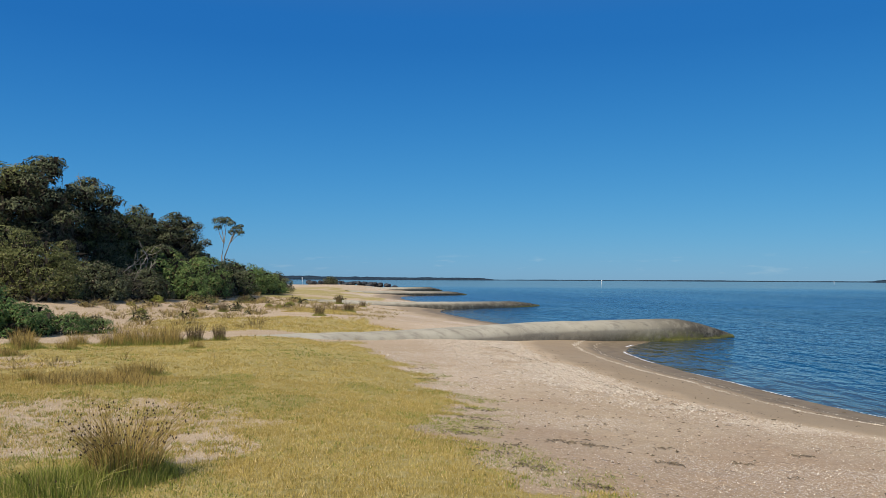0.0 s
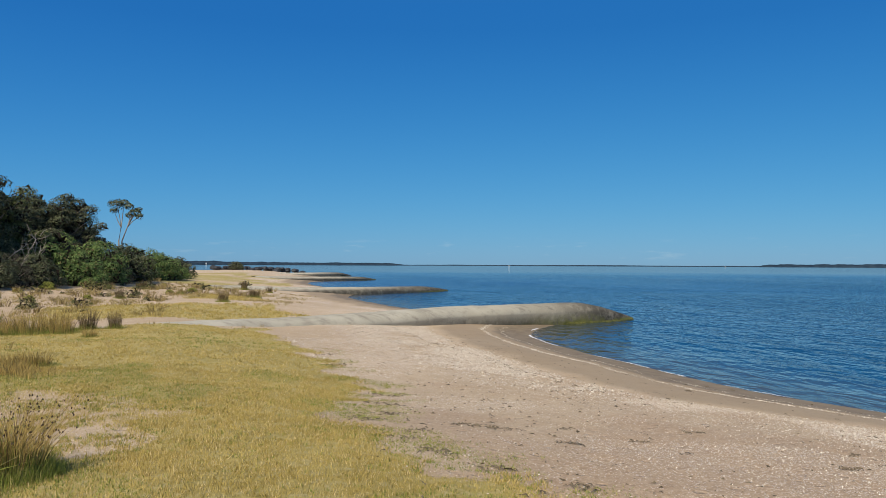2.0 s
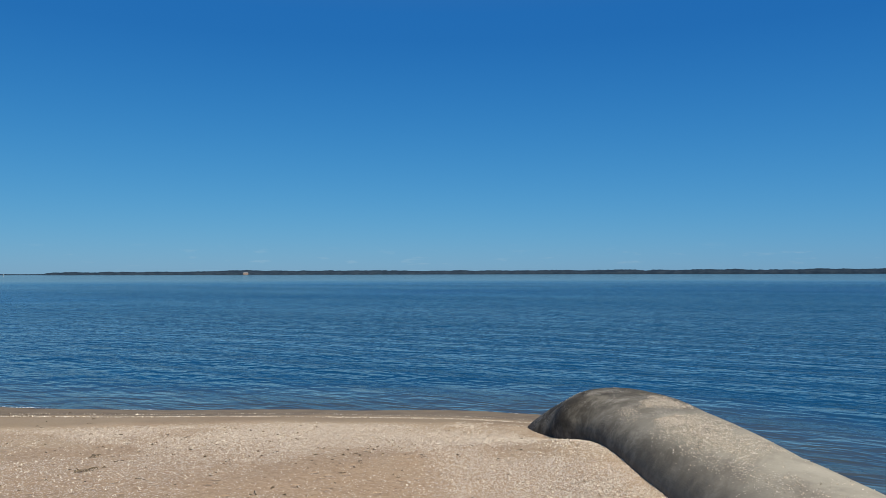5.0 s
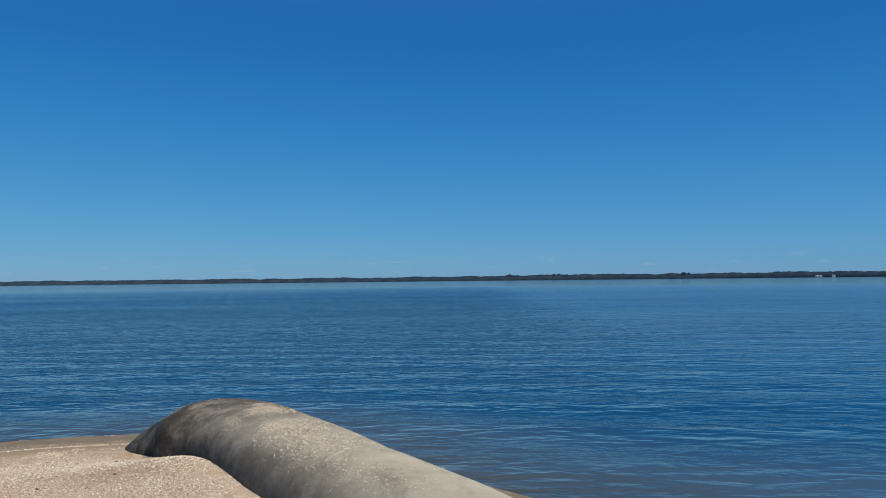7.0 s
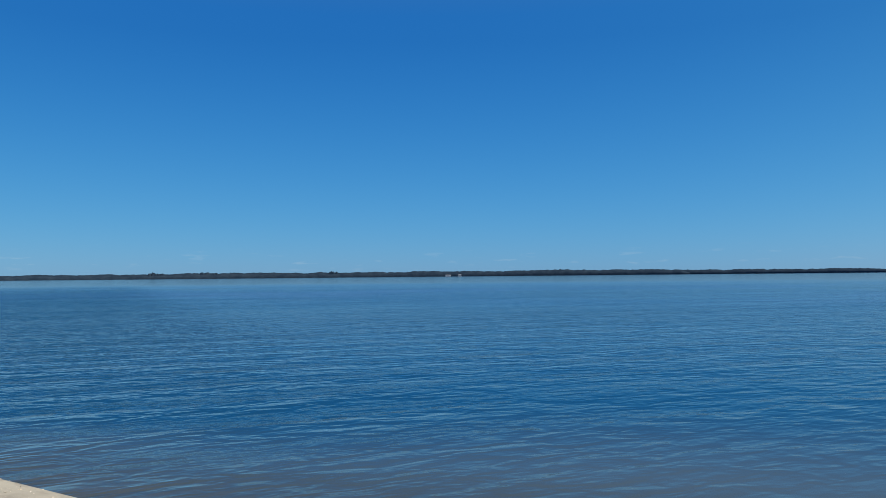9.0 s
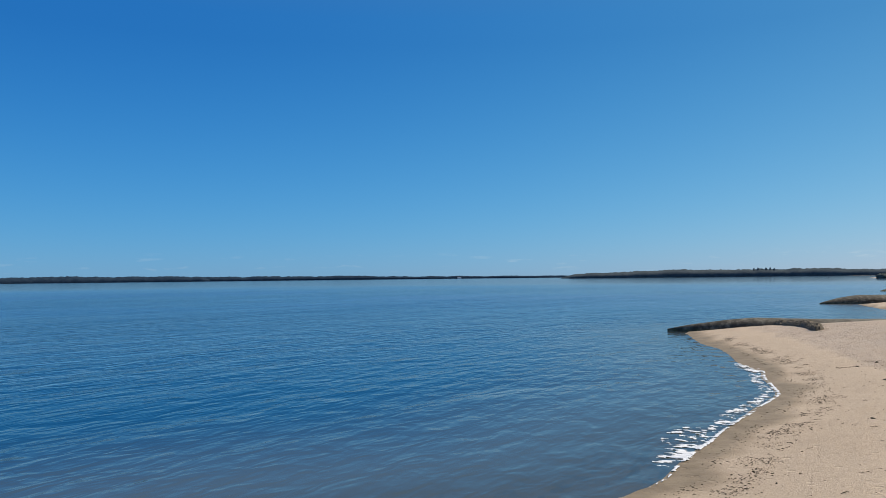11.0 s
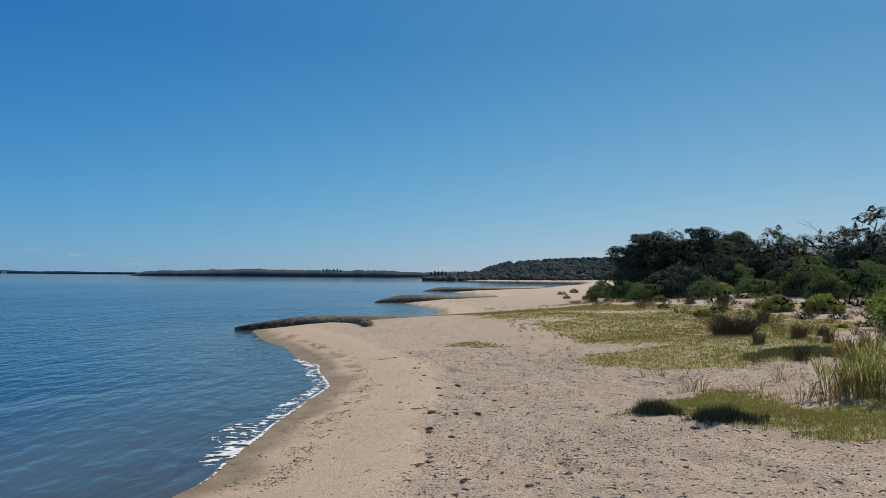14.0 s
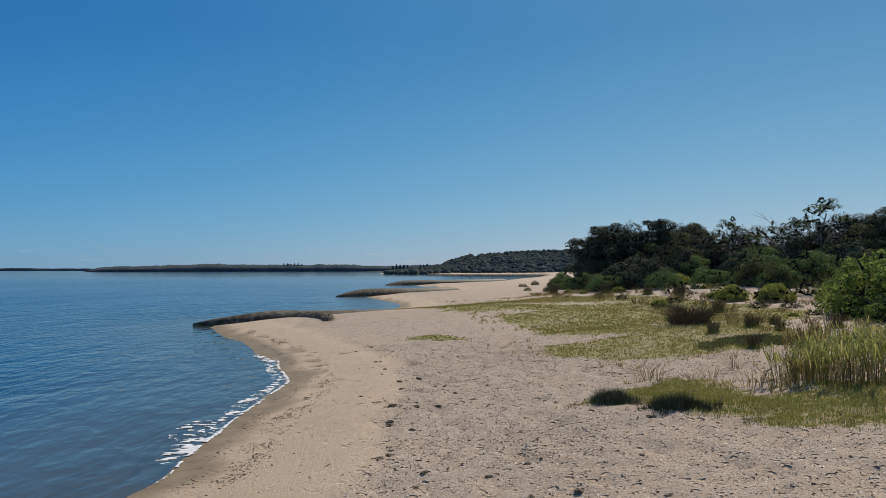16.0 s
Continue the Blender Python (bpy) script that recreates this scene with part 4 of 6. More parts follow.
# ---- trees and bushes ----
def tree_meshes(seed, tall, spread, bark, leaf, first=0.35, blobs=80, lean=0.0, leaf_size=0.10, flat=0.5, per=165, limbs=10, clump=(0.12, 0.28), girth=1.0):
    """Trunk and crown of a wind-shaped coastal tree standing at the origin."""
    rng = np.random.default_rng(seed)
    paths, tips = [], []
    sway = rng.normal(0, 0.06 * tall, (2,))
    spine = []
    for k in range(7):
        f = k / 6
        spine.append((np.array([lean * tall * f ** 1.5 + sway[0] * math.sin(2.5 * f), sway[1] * math.sin(3 * f), tall * 0.86 * f - 0.2]), girth * (0.028 * tall * (1 - 0.8 * f) + 0.012)))
    paths.append(spine)
    for i in range(limbs):
        f = first + (0.95 - first) * (i + rng.uniform(0, 0.8)) / limbs
        k = min(5, int(f * 6))
        g = f * 6 - k
        at = spine[k][0] * (1 - g) + spine[k + 1][0] * g
        w = i * 2.4 + rng.uniform(-0.5, 0.5)
        reach = spread * (1.05 - 0.55 * f) * rng.uniform(0.7, 1.1)
        d = np.array([math.cos(w), math.sin(w), rng.uniform(0.35, 0.9)])
        p, r, limb = at.copy(), girth * 0.013 * tall * (1.1 - 0.7 * f), []
        for q in range(5):
            limb.append((p.copy(), max(0.008, r * (1 - 0.2 * q))))
            p = p + d * reach / 4.6 + rng.normal(0, 0.07 * reach, 3)
        paths.append(limb)
        tips += [limb[-1][0], limb[-2][0], limb[2][0]]
        for h in range(2):
            b0 = limb[2 + h][0]
            e = b0 + (d * 0.4 + rng.normal(0, 0.55, 3) + np.array([0, 0, 0.35])) * reach * 0.42
            paths.append([(b0, r * 0.5), ((b0 + e) / 2 + rng.normal(0, 0.05 * reach, 3), r * 0.35), (e, 0.006)])
            tips.append(e)
    V, F = tubes([[(tuple(p), r) for p, r in path] for path in paths], 5)
    trunk = mesh_from("trunk", V, F, bark, True)
    tips = np.array(tips)
    more = np.concatenate([tips, tips + rng.normal(0, 0.16 * spread, tips.shape), tips + rng.normal(0, 0.22 * spread, tips.shape)])
    pick = spaced(rng, more, blobs, 0.24 * spread)
    br = spread * rng.uniform(*clump, len(pick))
    pads = [(c, (r, r, r * flat)) for c, r in zip(pick, br)]
    V, F = blob_leaves(rng, pads, per, leaf_size, 0.45)
    # dark cards within each pad, put in as inner shade
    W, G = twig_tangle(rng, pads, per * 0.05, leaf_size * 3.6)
    return trunk, mesh_from("crown", V, F, leaf), mesh_from("twig_tangle", W, G, SHADE_TONE)


def bush_meshes(seed, tall, wide, leaf, blobs=26, leaf_size=0.09, per=260, narrow=0.5, lump=(0.22, 0.36)):
    """Stems and foliage of a rounded bush: pads spaced over an uneven dome, with dark shade cards behind the gaps
    between them.
    """
    rng = np.random.default_rng(seed)
    n = 500
    a, e = rng.uniform(0, 2 * math.pi, n), np.arcsin(rng.uniform(0.05, 1, n))
    uneven = 1 + 0.16 * np.sin(2 * a + seed) + 0.10 * np.sin(3 * a + 2 * e + 2 * seed)
    dome = np.stack([np.cos(a) * np.cos(e) * wide * 0.80 * uneven, np.sin(a) * np.cos(e) * wide * 0.80 * uneven, np.sin(e) * tall * 0.80 * uneven], 1)
    pick = spaced(rng, dome, blobs, 0.30 * min(wide, tall))
    r = min(wide, tall) * rng.uniform(*lump, len(pick))
    V, F = blob_leaves(rng, [(p, (k * 1.15, k * 1.15, k * 0.9)) for p, k in zip(pick, r)], per, leaf_size, narrow)
    V[:, 2] = np.maximum(V[:, 2], 0.0)
    crown = mesh_from("foliage", V, F, leaf)
    # one dark filling under the dome that acts as shade between pads
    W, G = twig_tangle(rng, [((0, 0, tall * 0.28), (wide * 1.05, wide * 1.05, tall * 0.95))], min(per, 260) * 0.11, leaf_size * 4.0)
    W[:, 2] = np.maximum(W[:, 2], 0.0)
    core_cards = mesh_from("twig_tangle", W, G, SHADE_TONE)
    paths = []
    for p in pick[:10]:
        e = Vector(p)
        paths.append([((0.1 * e.x, 0.1 * e.y, -0.1), 0.03 * tall), ((0.5 * e.x, 0.45 * e.y, 0.55 * e.z), 0.018 * tall), (tuple(e), 0.006)])
    V, F = tubes(paths, 5)
    return mesh_from("stems", V, F, BARK, True), crown, core_cards


def lone_tree_meshes(seed, tall, leaf, bark):
    """Thin forked stems under a small parted crown: a rounded top lobe and a lower one to the lee."""
    rng = np.random.default_rng(seed)
    lobes = [(-0.55, 0.0, 0.93, 0.62), (0.05, 0.2, 0.95, 0.46), (0.55, -0.2, 0.90, 0.42), (-0.75, 0.1, 0.85, 0.34),
             (0.95, 0.1, 0.83, 0.50), (1.35, -0.1, 0.78, 0.36), (0.50, 0.2, 0.79, 0.34), (1.30, 0.1, 0.87, 0.30)]
    paths, pads = [], []
    for i, (dx, dy, f, r) in enumerate(lobes):
        stem = 0.0 if dx < 0.2 else 0.45
        top = np.array([dx, dy, f * tall])
        fork = np.array([stem * 0.8 - 0.15 * (stem == 0), 0.0, 0.64 * tall])
        mid = (fork + top) / 2 + rng.normal(0, 0.12, 3)
        if i in (0, 4):
            bend = np.array([-0.35 + 0.6 * stem, 0.05, 0.46 * tall])
            paths.append([((0.12 * stem, 0, -0.2), 0.085), (tuple(bend), 0.06), (tuple(fork), 0.045), (tuple(mid), 0.035), (tuple(top), 0.012)])
        else:
            paths.append([(tuple(fork), 0.045), (tuple(mid), 0.035), (tuple(top), 0.010)])
        pads.append((top, (r * 1.25, r * 1.25, r * 0.85)))
    V, F = tubes(paths, 6)
    W, G = blob_leaves(rng, pads, 620, 0.075, 0.45)
    return mesh_from("trunk", V, F, bark, True), mesh_from("crown", W, G, leaf)


def build(name, label, category, group, meshes, names):
    thing = root(name, label, category, group)
    for me, nm in zip(meshes, names):
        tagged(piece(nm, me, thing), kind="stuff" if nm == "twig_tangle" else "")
    return thing


def place(kinds, rows, seed):
    """Copies of the kinds, in turn as named in the rows (kind, x, y, scale); the first of each kind is moved itself."""
    rng = random.Random(seed)
    placed = set()
    for k, px, py, sc in rows:
        ob = kinds[k]
        m = pose(px, py, gz(px, py) - 0.03, 0, 0, rng.uniform(0, 360))
        if k not in placed:
            placed.add(k)
            ob.matrix_basis = m @ Matrix.Scale(sc, 4)
        else:
            c = copy_thing(ob, m)
            c.scale = (sc * rng.uniform(0.92, 1.08), sc * rng.uniform(0.92, 1.08), sc)


TREE = ("trunk", "crown", "twig_tangle")
BUSH = ("stem", "foliage", "twig_tangle")
WOODS = "coastal trees behind the beach"
SCRUB = "bushes along the dune edge"
kinds = {
    "a": build("tree", "dark olive coastal tree with a dense rounded crown", "tree", WOODS, tree_meshes(101, 7.5, 3.2, BARK, LEAF_DARK, 0.30, 30, clump=(0.22, 0.36), flat=0.62, leaf_size=0.078, per=320), TREE),
    "b": build("tree", "grey-green tea tree with twisted limbs", "tree", WOODS, tree_meshes(102, 6.5, 3.0, PALE_BARK, LEAF_GREY, 0.34, 26, clump=(0.20, 0.34), flat=0.6, leaf_size=0.078, per=300), TREE),
    "c": build("tree", "tall dark banksia with open layered crown", "tree", WOODS, tree_meshes(103, 8.5, 2.9, BARK, LEAF_DARK, 0.36, 26, 0.05, flat=0.5, clump=(0.22, 0.36), leaf_size=0.078, per=330), TREE),
    "d": build("tree", "slender fork-stemmed pale tree with a small high crown", "tree", WOODS, lone_tree_meshes(104, 7.0, LEAF_DARK, BARK), TREE),
    "e": build("tree", "bright-crowned gum standing above the scrub", "tree", WOODS, tree_meshes(105, 8.0, 2.5, PALE_BARK, LEAF_GUM, 0.45, 24, 0.03, 0.085, 0.5, 150, 9, (0.16, 0.30)), TREE),
    "t": build("tree", "broad domed dark tree with foliage down to the ground", "tree", WOODS, bush_meshes(106, 6.4, 4.0, LEAF_DARK, 34, 0.092, 150), BUSH),
    "u": build("tree", "rounded grey-green tea tree thicket", "tree", WOODS, bush_meshes(107, 5.2, 3.4, LEAF_GREY, 32, 0.088, 165), BUSH),
    "n": build("tree", "half-bare grey-brown thicket tree", "tree", WOODS, bush_meshes(108, 5.6, 3.2, LEAF_BROWN, 30, 0.10, 130, 0.25), BUSH),
    "m": build("bush", "dense mid-green coastal bush", "bush", SCRUB, bush_meshes(111, 2.6, 2.3, LEAF_MID, 26, 0.076, 250), BUSH),
    "k": build("bush", "dull olive scrub bush", "bush", SCRUB, bush_meshes(112, 2.4, 2.2, LEAF_DARK, 26, 0.076, 250), BUSH),
    "g": build("bush", "glossy green low shrub at the foot of the dune", "bush", SCRUB, bush_meshes(113, 1.5, 1.8, LEAF_BRIGHT, 26, 0.056, 520), BUSH),
    "s": build("bush", "fresh light green shrub beside the reed bed", "bush", SCRUB, bush_meshes(117, 1.5, 1.8, LEAF_SPRING, 28, 0.060, 560), BUSH),
    "y": build("bush", "small yellow-green shrub on the sand", "bush", SCRUB, bush_meshes(114, 0.8, 1.0, LEAF_YELLOW, 24, 0.052, 1300), BUSH),
    "r": build("bush", "low grey-brown twiggy shrub", "bush", SCRUB, bush_meshes(115, 0.7, 1.0, LEAF_GREY, 18, 0.052, 560, 0.3), BUSH),
}


def grown(rows):
    """Rows (kind, x, y, height of its top) as rows for place()."""
    full = {k: max(v.co.z for c in ob.children for v in c.data.vertices) for k, ob in kinds.items()}
    return [(k, px, py, (top - gz(px, py)) / full[k]) for k, px, py, top in rows]


(_, lx, ly, ls), = grown([("d", -20.7, 72, 8.9)])
kinds["d"].matrix_basis = pose(lx, ly, gz(lx, ly) - 0.03, 0, 0, 8) @ Matrix.Scale(ls, 4)
dune_mix = random.Random(8)
place(kinds, grown([
    # north: the wood that ends in the lone slender tree
    ("a", -24.2, 42, 10.0), ("c", -23.9, 45, 10.2), ("a", -22.1, 46, 9.4), ("b", -26.5, 41, 9.8), ("b", -21.7, 48, 8.2), ("a", -22.6, 54, 7.8), ("a", -20.9, 56, 7.9), ("c", -20.4, 60, 7.5),
    ("a", -22.3, 65, 6.8), ("b", -24.5, 50, 8.3), ("a", -29, 44, 10.0), ("a", -27.5, 37, 9.8), ("b", -23.4, 58, 7.6), ("a", -24, 66, 7.2), ("c", -30, 33, 10.2),
    ("t", -24.5, 40, 7.2), ("n", -22.9, 43.5, 6.8), ("t", -21.9, 47, 6.8), ("u", -21.2, 50.5, 6.3), ("t", -21.5, 54, 6.4), ("n", -20.8, 57, 6.2), ("t", -22.3, 61.5, 6.2), ("u", -21.8, 64.5, 5.7),
    ("t", -22.6, 69, 4.9), ("t", -27, 45, 8.2), ("t", -30, 38, 8.6), ("u", -24, 72, 5.0),
    ("u", -19.8, 37, 5.3), ("u", -22.6, 37.5, 5.7), ("k", -18.7, 40.8, 3.9), ("n", -18.0, 42.8, 3.5), ("u", -20.6, 41.5, 5.0), ("k", -17.9, 46, 3.6), ("m", -18.7, 50, 5.0), ("m", -17.0, 50, 3.8), ("m", -17.6, 55, 4.6), ("n", -17.0, 59, 3.4),
    ("k", -17.9, 62, 4.6), ("m", -18.4, 69, 4.4), ("m", -17.1, 71, 3.9), ("m", -16.4, 74, 3.1), ("m", -18.4, 66, 4.4), ("m", -18.6, 79, 3.8), ("k", -19, 86, 3.8),
    ("g", -13.9, 22.6, 2.9), ("g", -15.2, 24.0, 3.2), ("g", -12.8, 23.2, 2.35), ("g", -11.9, 23.9, 1.9), ("g", -11.2, 24.8, 1.7), ("g", -16.6, 26.0, 3.1),
    # south: the wood with the domed clump
    ("t", -19.0, -72, 7.2), ("a", -17.6, -71, 6.8), ("c", -18.6, -72, 7.3), ("t", -22.0, -70, 7.6), ("a", -20.8, -70, 7.5), ("a", -23.6, -68, 7.6), ("t", -24.8, -66, 7.1), ("c", -22.4, -67.6, 7.6), ("n", -23.6, -61.5, 6.7), ("u", -22.4, -60.4, 6.0),
    ("e", -24.7, -57.3, 7.0), ("n", -26.2, -58, 6.2), ("t", -27.4, -62, 6.7), ("u", -25.3, -54.3, 5.6), ("n", -27.4, -53, 6.0), ("e", -28.2, -49.2, 7.9), ("t", -29.4, -52, 6.4), ("a", -29.9, -47.1, 7.0),
    ("u", -28, -46, 5.8), ("n", -30.8, -50, 6.8), ("t", -32.4, -56, 7.3), ("a", -33, -46, 7.6), ("t", -35, -42, 7.2), ("u", -31, -41, 5.8), ("t", -26.5, -74, 7.2), ("a", -27.6, -71, 7.6), ("e", -31.6, -60, 7.4),
    ("t", -20.4, -80, 6.0), ("b", -25.6, -63, 6.9), ("e", -26.6, -52, 6.4), ("t", -33, -50, 7.2), ("u", -20.8, -64.5, 5.2), ("n", -21.4, -56.5, 4.6),
    ("t", -27.6, -50.5, 6.5), ("n", -29.6, -49, 6.7), ("t", -31.5, -47.5, 7.1), ("n", -26.6, -55.5, 6.3), ("t", -25.2, -60, 6.4), ("n", -33.5, -44.5, 6.8),
    ("k", -17.9, -54.7, 3.9), ("u", -20.7, -44.5, 3.9), ("u", -20.6, -41.2, 3.4), ("k", -18.6, -60, 4.2), ("k", -22.6, -49.5, 4.4), ("s", -16.9, -25.6, 3.4), ("s", -18.4, -27.6, 3.9), ("s", -19.4, -24.6, 4.2), ("m", -22.8, -29.5, 4.4),
    ("s", -15.9, -23.6, 2.4), ("k", -24.6, -34, 3.6),
]) + [
    ("y", -16.5, 44, 0.5), ("r", -14.8, 47, 0.9), ("r", -13.4, 52, 0.8), ("r", -12.0, 44, 0.5), ("r", -9.5, 38, 0.4), ("r", -11.0, 33, 0.45), ("r", -9.5, 70, 0.8), ("k", -31, 208, 0.9), ("r", -12, 62, 0.6), ("r", -10.5, 57, 0.5),
    ("m", -15.6, -66, 0.6), ("g", -19.5, -57, 0.95), ("m", -21.5, -56, 0.8), ("g", -17.2, -50, 0.75), ("g", -19.2, -47.0, 0.75), ("m", -22.3, -46.5, 0.7),
    ("g", -21.2, -42, 0.8), ("m", -23.5, -43, 0.75), ("k", -26, -42, 0.8), ("r", -17.3, -40, 0.9), ("y", -17.2, -34.5, 0.95), ("y", -15.9, -36.2, 0.9), ("r", -19.8, -35.5, 1.3), ("r", -21.5, -37, 1.2),
    ("m", -25.5, -38, 0.75), ("r", -14.2, -75, 0.7), ("r", -13.4, -83, 0.6), ("m", -18.4, -88, 0.75), ("k", -19, -96, 0.5), ("m", -17.6, -80, 0.5), ("k", -21.5, -104, 0.6), ("g", -17.0, -84, 0.5),
    ("g", -14.6, -55, 0.8), ("k", -16.2, -57, 0.8), ("m", -24.2, -50, 0.9), ("r", -13.5, -70, 0.8), ("r", -15.8, -43.5, 0.9), ("k", -27, -45, 1.0), ("y", -19, -52, 1.0), ("r", -15.5, -100, 0.7), ("r", -18.5, -108, 0.9),
] + [(dune_mix.choice("rrrry"), dune_mix.uniform(-17.5, -9.5), dune_mix.uniform(27, 64), dune_mix.uniform(0.16, 0.42)) for _ in range(46)]
  + [(dune_mix.choice("rrrrry"), -11.5 - dune_mix.uniform(0, 8), dune_mix.uniform(-66, -27), dune_mix.uniform(0.18, 0.5)) for _ in range(46)], 5)


# ---- low growth on the flat ----
def blades(rng, px, py, base_z, tall, wide, lean=0.35, per=4, spread=0.03):
    """Tapered blades, two triangles' worth each as one bent quad, in tufts at the places."""
    n = len(px) * per
    bx = np.repeat(px, per) + rng.normal(0, spread, n)
    by = np.repeat(py, per) + rng.normal(0, spread, n)
    bz = np.repeat(base_z, per)
    h = np.repeat(tall, per) * rng.uniform(0.55, 1.2, n)
    w = np.repeat(wide, per) * rng.uniform(0.7, 1.3, n) / 2
    a, b = rng.uniform(0, 2 * math.pi, n), rng.uniform(0, 2 * math.pi, n)
    l = np.abs(rng.normal(0, lean, n)) * h
    ca, sa = np.cos(a) * w, np.sin(a) * w
    lx, ly = np.cos(b) * l, np.sin(b) * l
    v = np.stack([np.stack([bx - ca, by - sa, bz - 0.01], 1), np.stack([bx + ca, by + sa, bz - 0.01], 1),
                  np.stack([bx + lx + ca * 0.15, by + ly + sa * 0.15, bz + h], 1)], 1).reshape(-1, 3)
    return v, np.arange(3 * n).reshape(n, 3)


def scatter(rng, box, count, keep):
    px, py = rng.uniform(box[0], box[1], count), rng.uniform(box[2], box[3], count)
    ok = rng.uniform(0, 1, count) < keep(px, py)
    return px[ok], py[ok]


def turf_patch(name, label, seed, box, density, tall, wide, material, keep=turf_at, per=4, lean=0.4, domed=False):
    rng = np.random.default_rng(seed)
    px, py = scatter(rng, box, int((box[1] - box[0]) * (box[3] - box[2]) * density), keep)
    patchy = 0.6 + 0.8 * fbm(px, py, 0.9, 3, seed)
    if domed:
        patchy = patchy * (0.25 + 0.75 * keep(px, py))
    v, f = blades(rng, px, py, ground_z(px, py), tall * patchy, np.full(len(px), wide), lean, per)
    return tagged(new(name, mesh_from(name, v, f, material)), label, "grass", kind="stuff")


def green_part(px, py):
    return turf_at(px, py) * smooth(fbm(px, py, 0.8, 3, 91), 0.5, 0.62)


def straw_part(px, py):
    return turf_at(px, py) * (0.25 + 0.75 * smooth(fbm(px, py, 0.8, 3, 91), 0.66, 0.5)) * (0.4 + 0.6 * smooth(fbm(px, py, 3.2, 3, 93), 0.40, 0.58))


turf_patch("turf", "short straw-green turf on the flat", 201, (-9, 2.4, 5.5, 14), 1250, 0.030, 0.0072, TURF_BLADE, straw_part, 4, 0.75)
turf_patch("turf", "short straw-green turf on the flat", 202, (-16, 1, 14, 25), 200, 0.032, 0.016, TURF_BLADE, straw_part, 4, 0.8)
turf_patch("turf", "greener tufts among the turf", 203, (-10, 2.4, 5.5, 15), 420, 0.032, 0.008, GREEN_BLADE, green_part, 4, 0.7)
turf_patch("turf", "greener tufts among the turf", 204, (-15, 1, 15, 25), 60, 0.036, 0.017, GREEN_BLADE, green_part, 4, 0.8)
turf_patch("turf", "straw-green turf beyond the groyne", 205, (-13, -1, 25, 49), 55, 0.06, 0.03, TURF_BLADE)
turf_patch("turf", "green turf on the trodden beach", 206, (-10.5, -2.4, -15.2, -9.4), 560, 0.045, 0.012, GREEN_BLADE)
turf_patch("turf", "straw blades among the green turf", 207, (-10.5, -2.4, -15.2, -9.4), 300, 0.045, 0.011, TURF_BLADE)
turf_patch("turf", "thin straw-green turf strip", 208, (-13, -3.6, -27, -16), 100, 0.055, 0.018, TURF_BLADE)
turf_patch("turf", "thin green turf strip", 209, (-13, 0, -28, -16), 40, 0.06, 0.018, GREEN_BLADE)
turf_patch("turf", "broad straw-green turf flat", 210, (-17, 2, -55, -25), 44, 0.045, 0.034, TURF_BLADE)
turf_patch("turf", "greener tufts on the broad turf flat", 211, (-17, 2, -55, -25), 20, 0.05, 0.036, GREEN_BLADE)


def tall_clumps(px, py):
    """The rank dark clumps on the seaward rim of the near southern patch."""
    m = np.zeros(px.shape)
    for cx, cy, r, q in ((-3.5, -12.65, 0.44, 0.36), (-4.3, -11.85, 0.66, 0.36)):
        m = np.maximum(m, smooth(1.1 - np.hypot((px - cx) / r, (py - cy) / q) + 0.9 * (fbm(px, py, 4.0, 3, 95) - 0.5), 0.0, 1.1))
    return m


turf_patch("tall_grass", "tall dark green grass clumps at the rim of the turf", 212, (-6, -2.4, -13, -10.2), 1900, 0.28, 0.010, LEAF_DARK, tall_clumps, 5, 0.5, True)


def long_grass(px, py):
    """A low mound of uncut dry grass beside the rushes."""
    return smooth(1.2 - np.hypot((px + 6.0) / 1.7, (py - 13.4) / 0.9) + 1.2 * (fbm(px, py, 1.3, 3, 97) - 0.5), 0.0, 0.7) * 0.9


turf_patch("long_grass", "uncut dry brown-green grass mound on the turf", 215, (-8.6, -3.6, 11.8, 15), 300, 0.20, 0.010, RUSH_BLADE, long_grass, 4, 0.6, True)


def bare_spots(px, py):
    """Thin places in the turf, where only small separate tufts grow."""
    g = turf_at(px, py)
    return smooth(g, 0.05, 0.25) * (1 - 0.8 * smooth(g, 0.6, 0.95)) * smooth(fbm(px, py, 2.6, 3, 98), 0.36, 0.6)


turf_patch("turf_tufts", "small separate olive tufts creeping over bare sand", 216, (-9.5, 2.4, 4.8, 13), 150, 0.030, 0.011, GREEN_BLADE, bare_spots, 9, 0.9)
turf_patch("turf_tufts", "small separate straw tufts creeping over bare sand", 217, (-12, 2.4, 4.8, 20), 150, 0.034, 0.012, TURF_BLADE, bare_spots, 9, 0.9)


def runners(px, py):
    """Creeping stems that reach out of the turf over the shelly sand."""
    d = polygon_distance(px, py, TURF[0])
    return smooth(d, -1.3, -0.2) * smooth(-d, -0.5, 0.1) * smooth(fbm(px * 0.8, py * 1.6, 1.5, 3, 99), 0.47, 0.60) * smooth(px, -1.0, 0.0)


turf_patch("turf_runners", "ragged grey-green runners creeping from turf onto sand", 218, (-1.5, 4.2, 5, 20), 420, 0.022, 0.012, GREEN_BLADE, runners, 5, 1.4)


def loose_tufts(px, py):
    return (1 - turf_at(px, py)) * smooth(-px, 2.0, 5.0) * smooth(fbm(px, py, 0.35, 3, 96), 0.5, 0.66) * 0.5


turf_patch("sparse_grass", "sparse dry grass on open sand", 213, (-15, -2, 4, 62), 26, 0.11, 0.02, DRY_BLADE, loose_tufts, 7, 0.6)
turf_patch("sparse_grass", "sparse dry grass on open sand", 214, (-18, -2, -60, -8), 22, 0.12, 0.022, DRY_BLADE, loose_tufts, 7, 0.6)


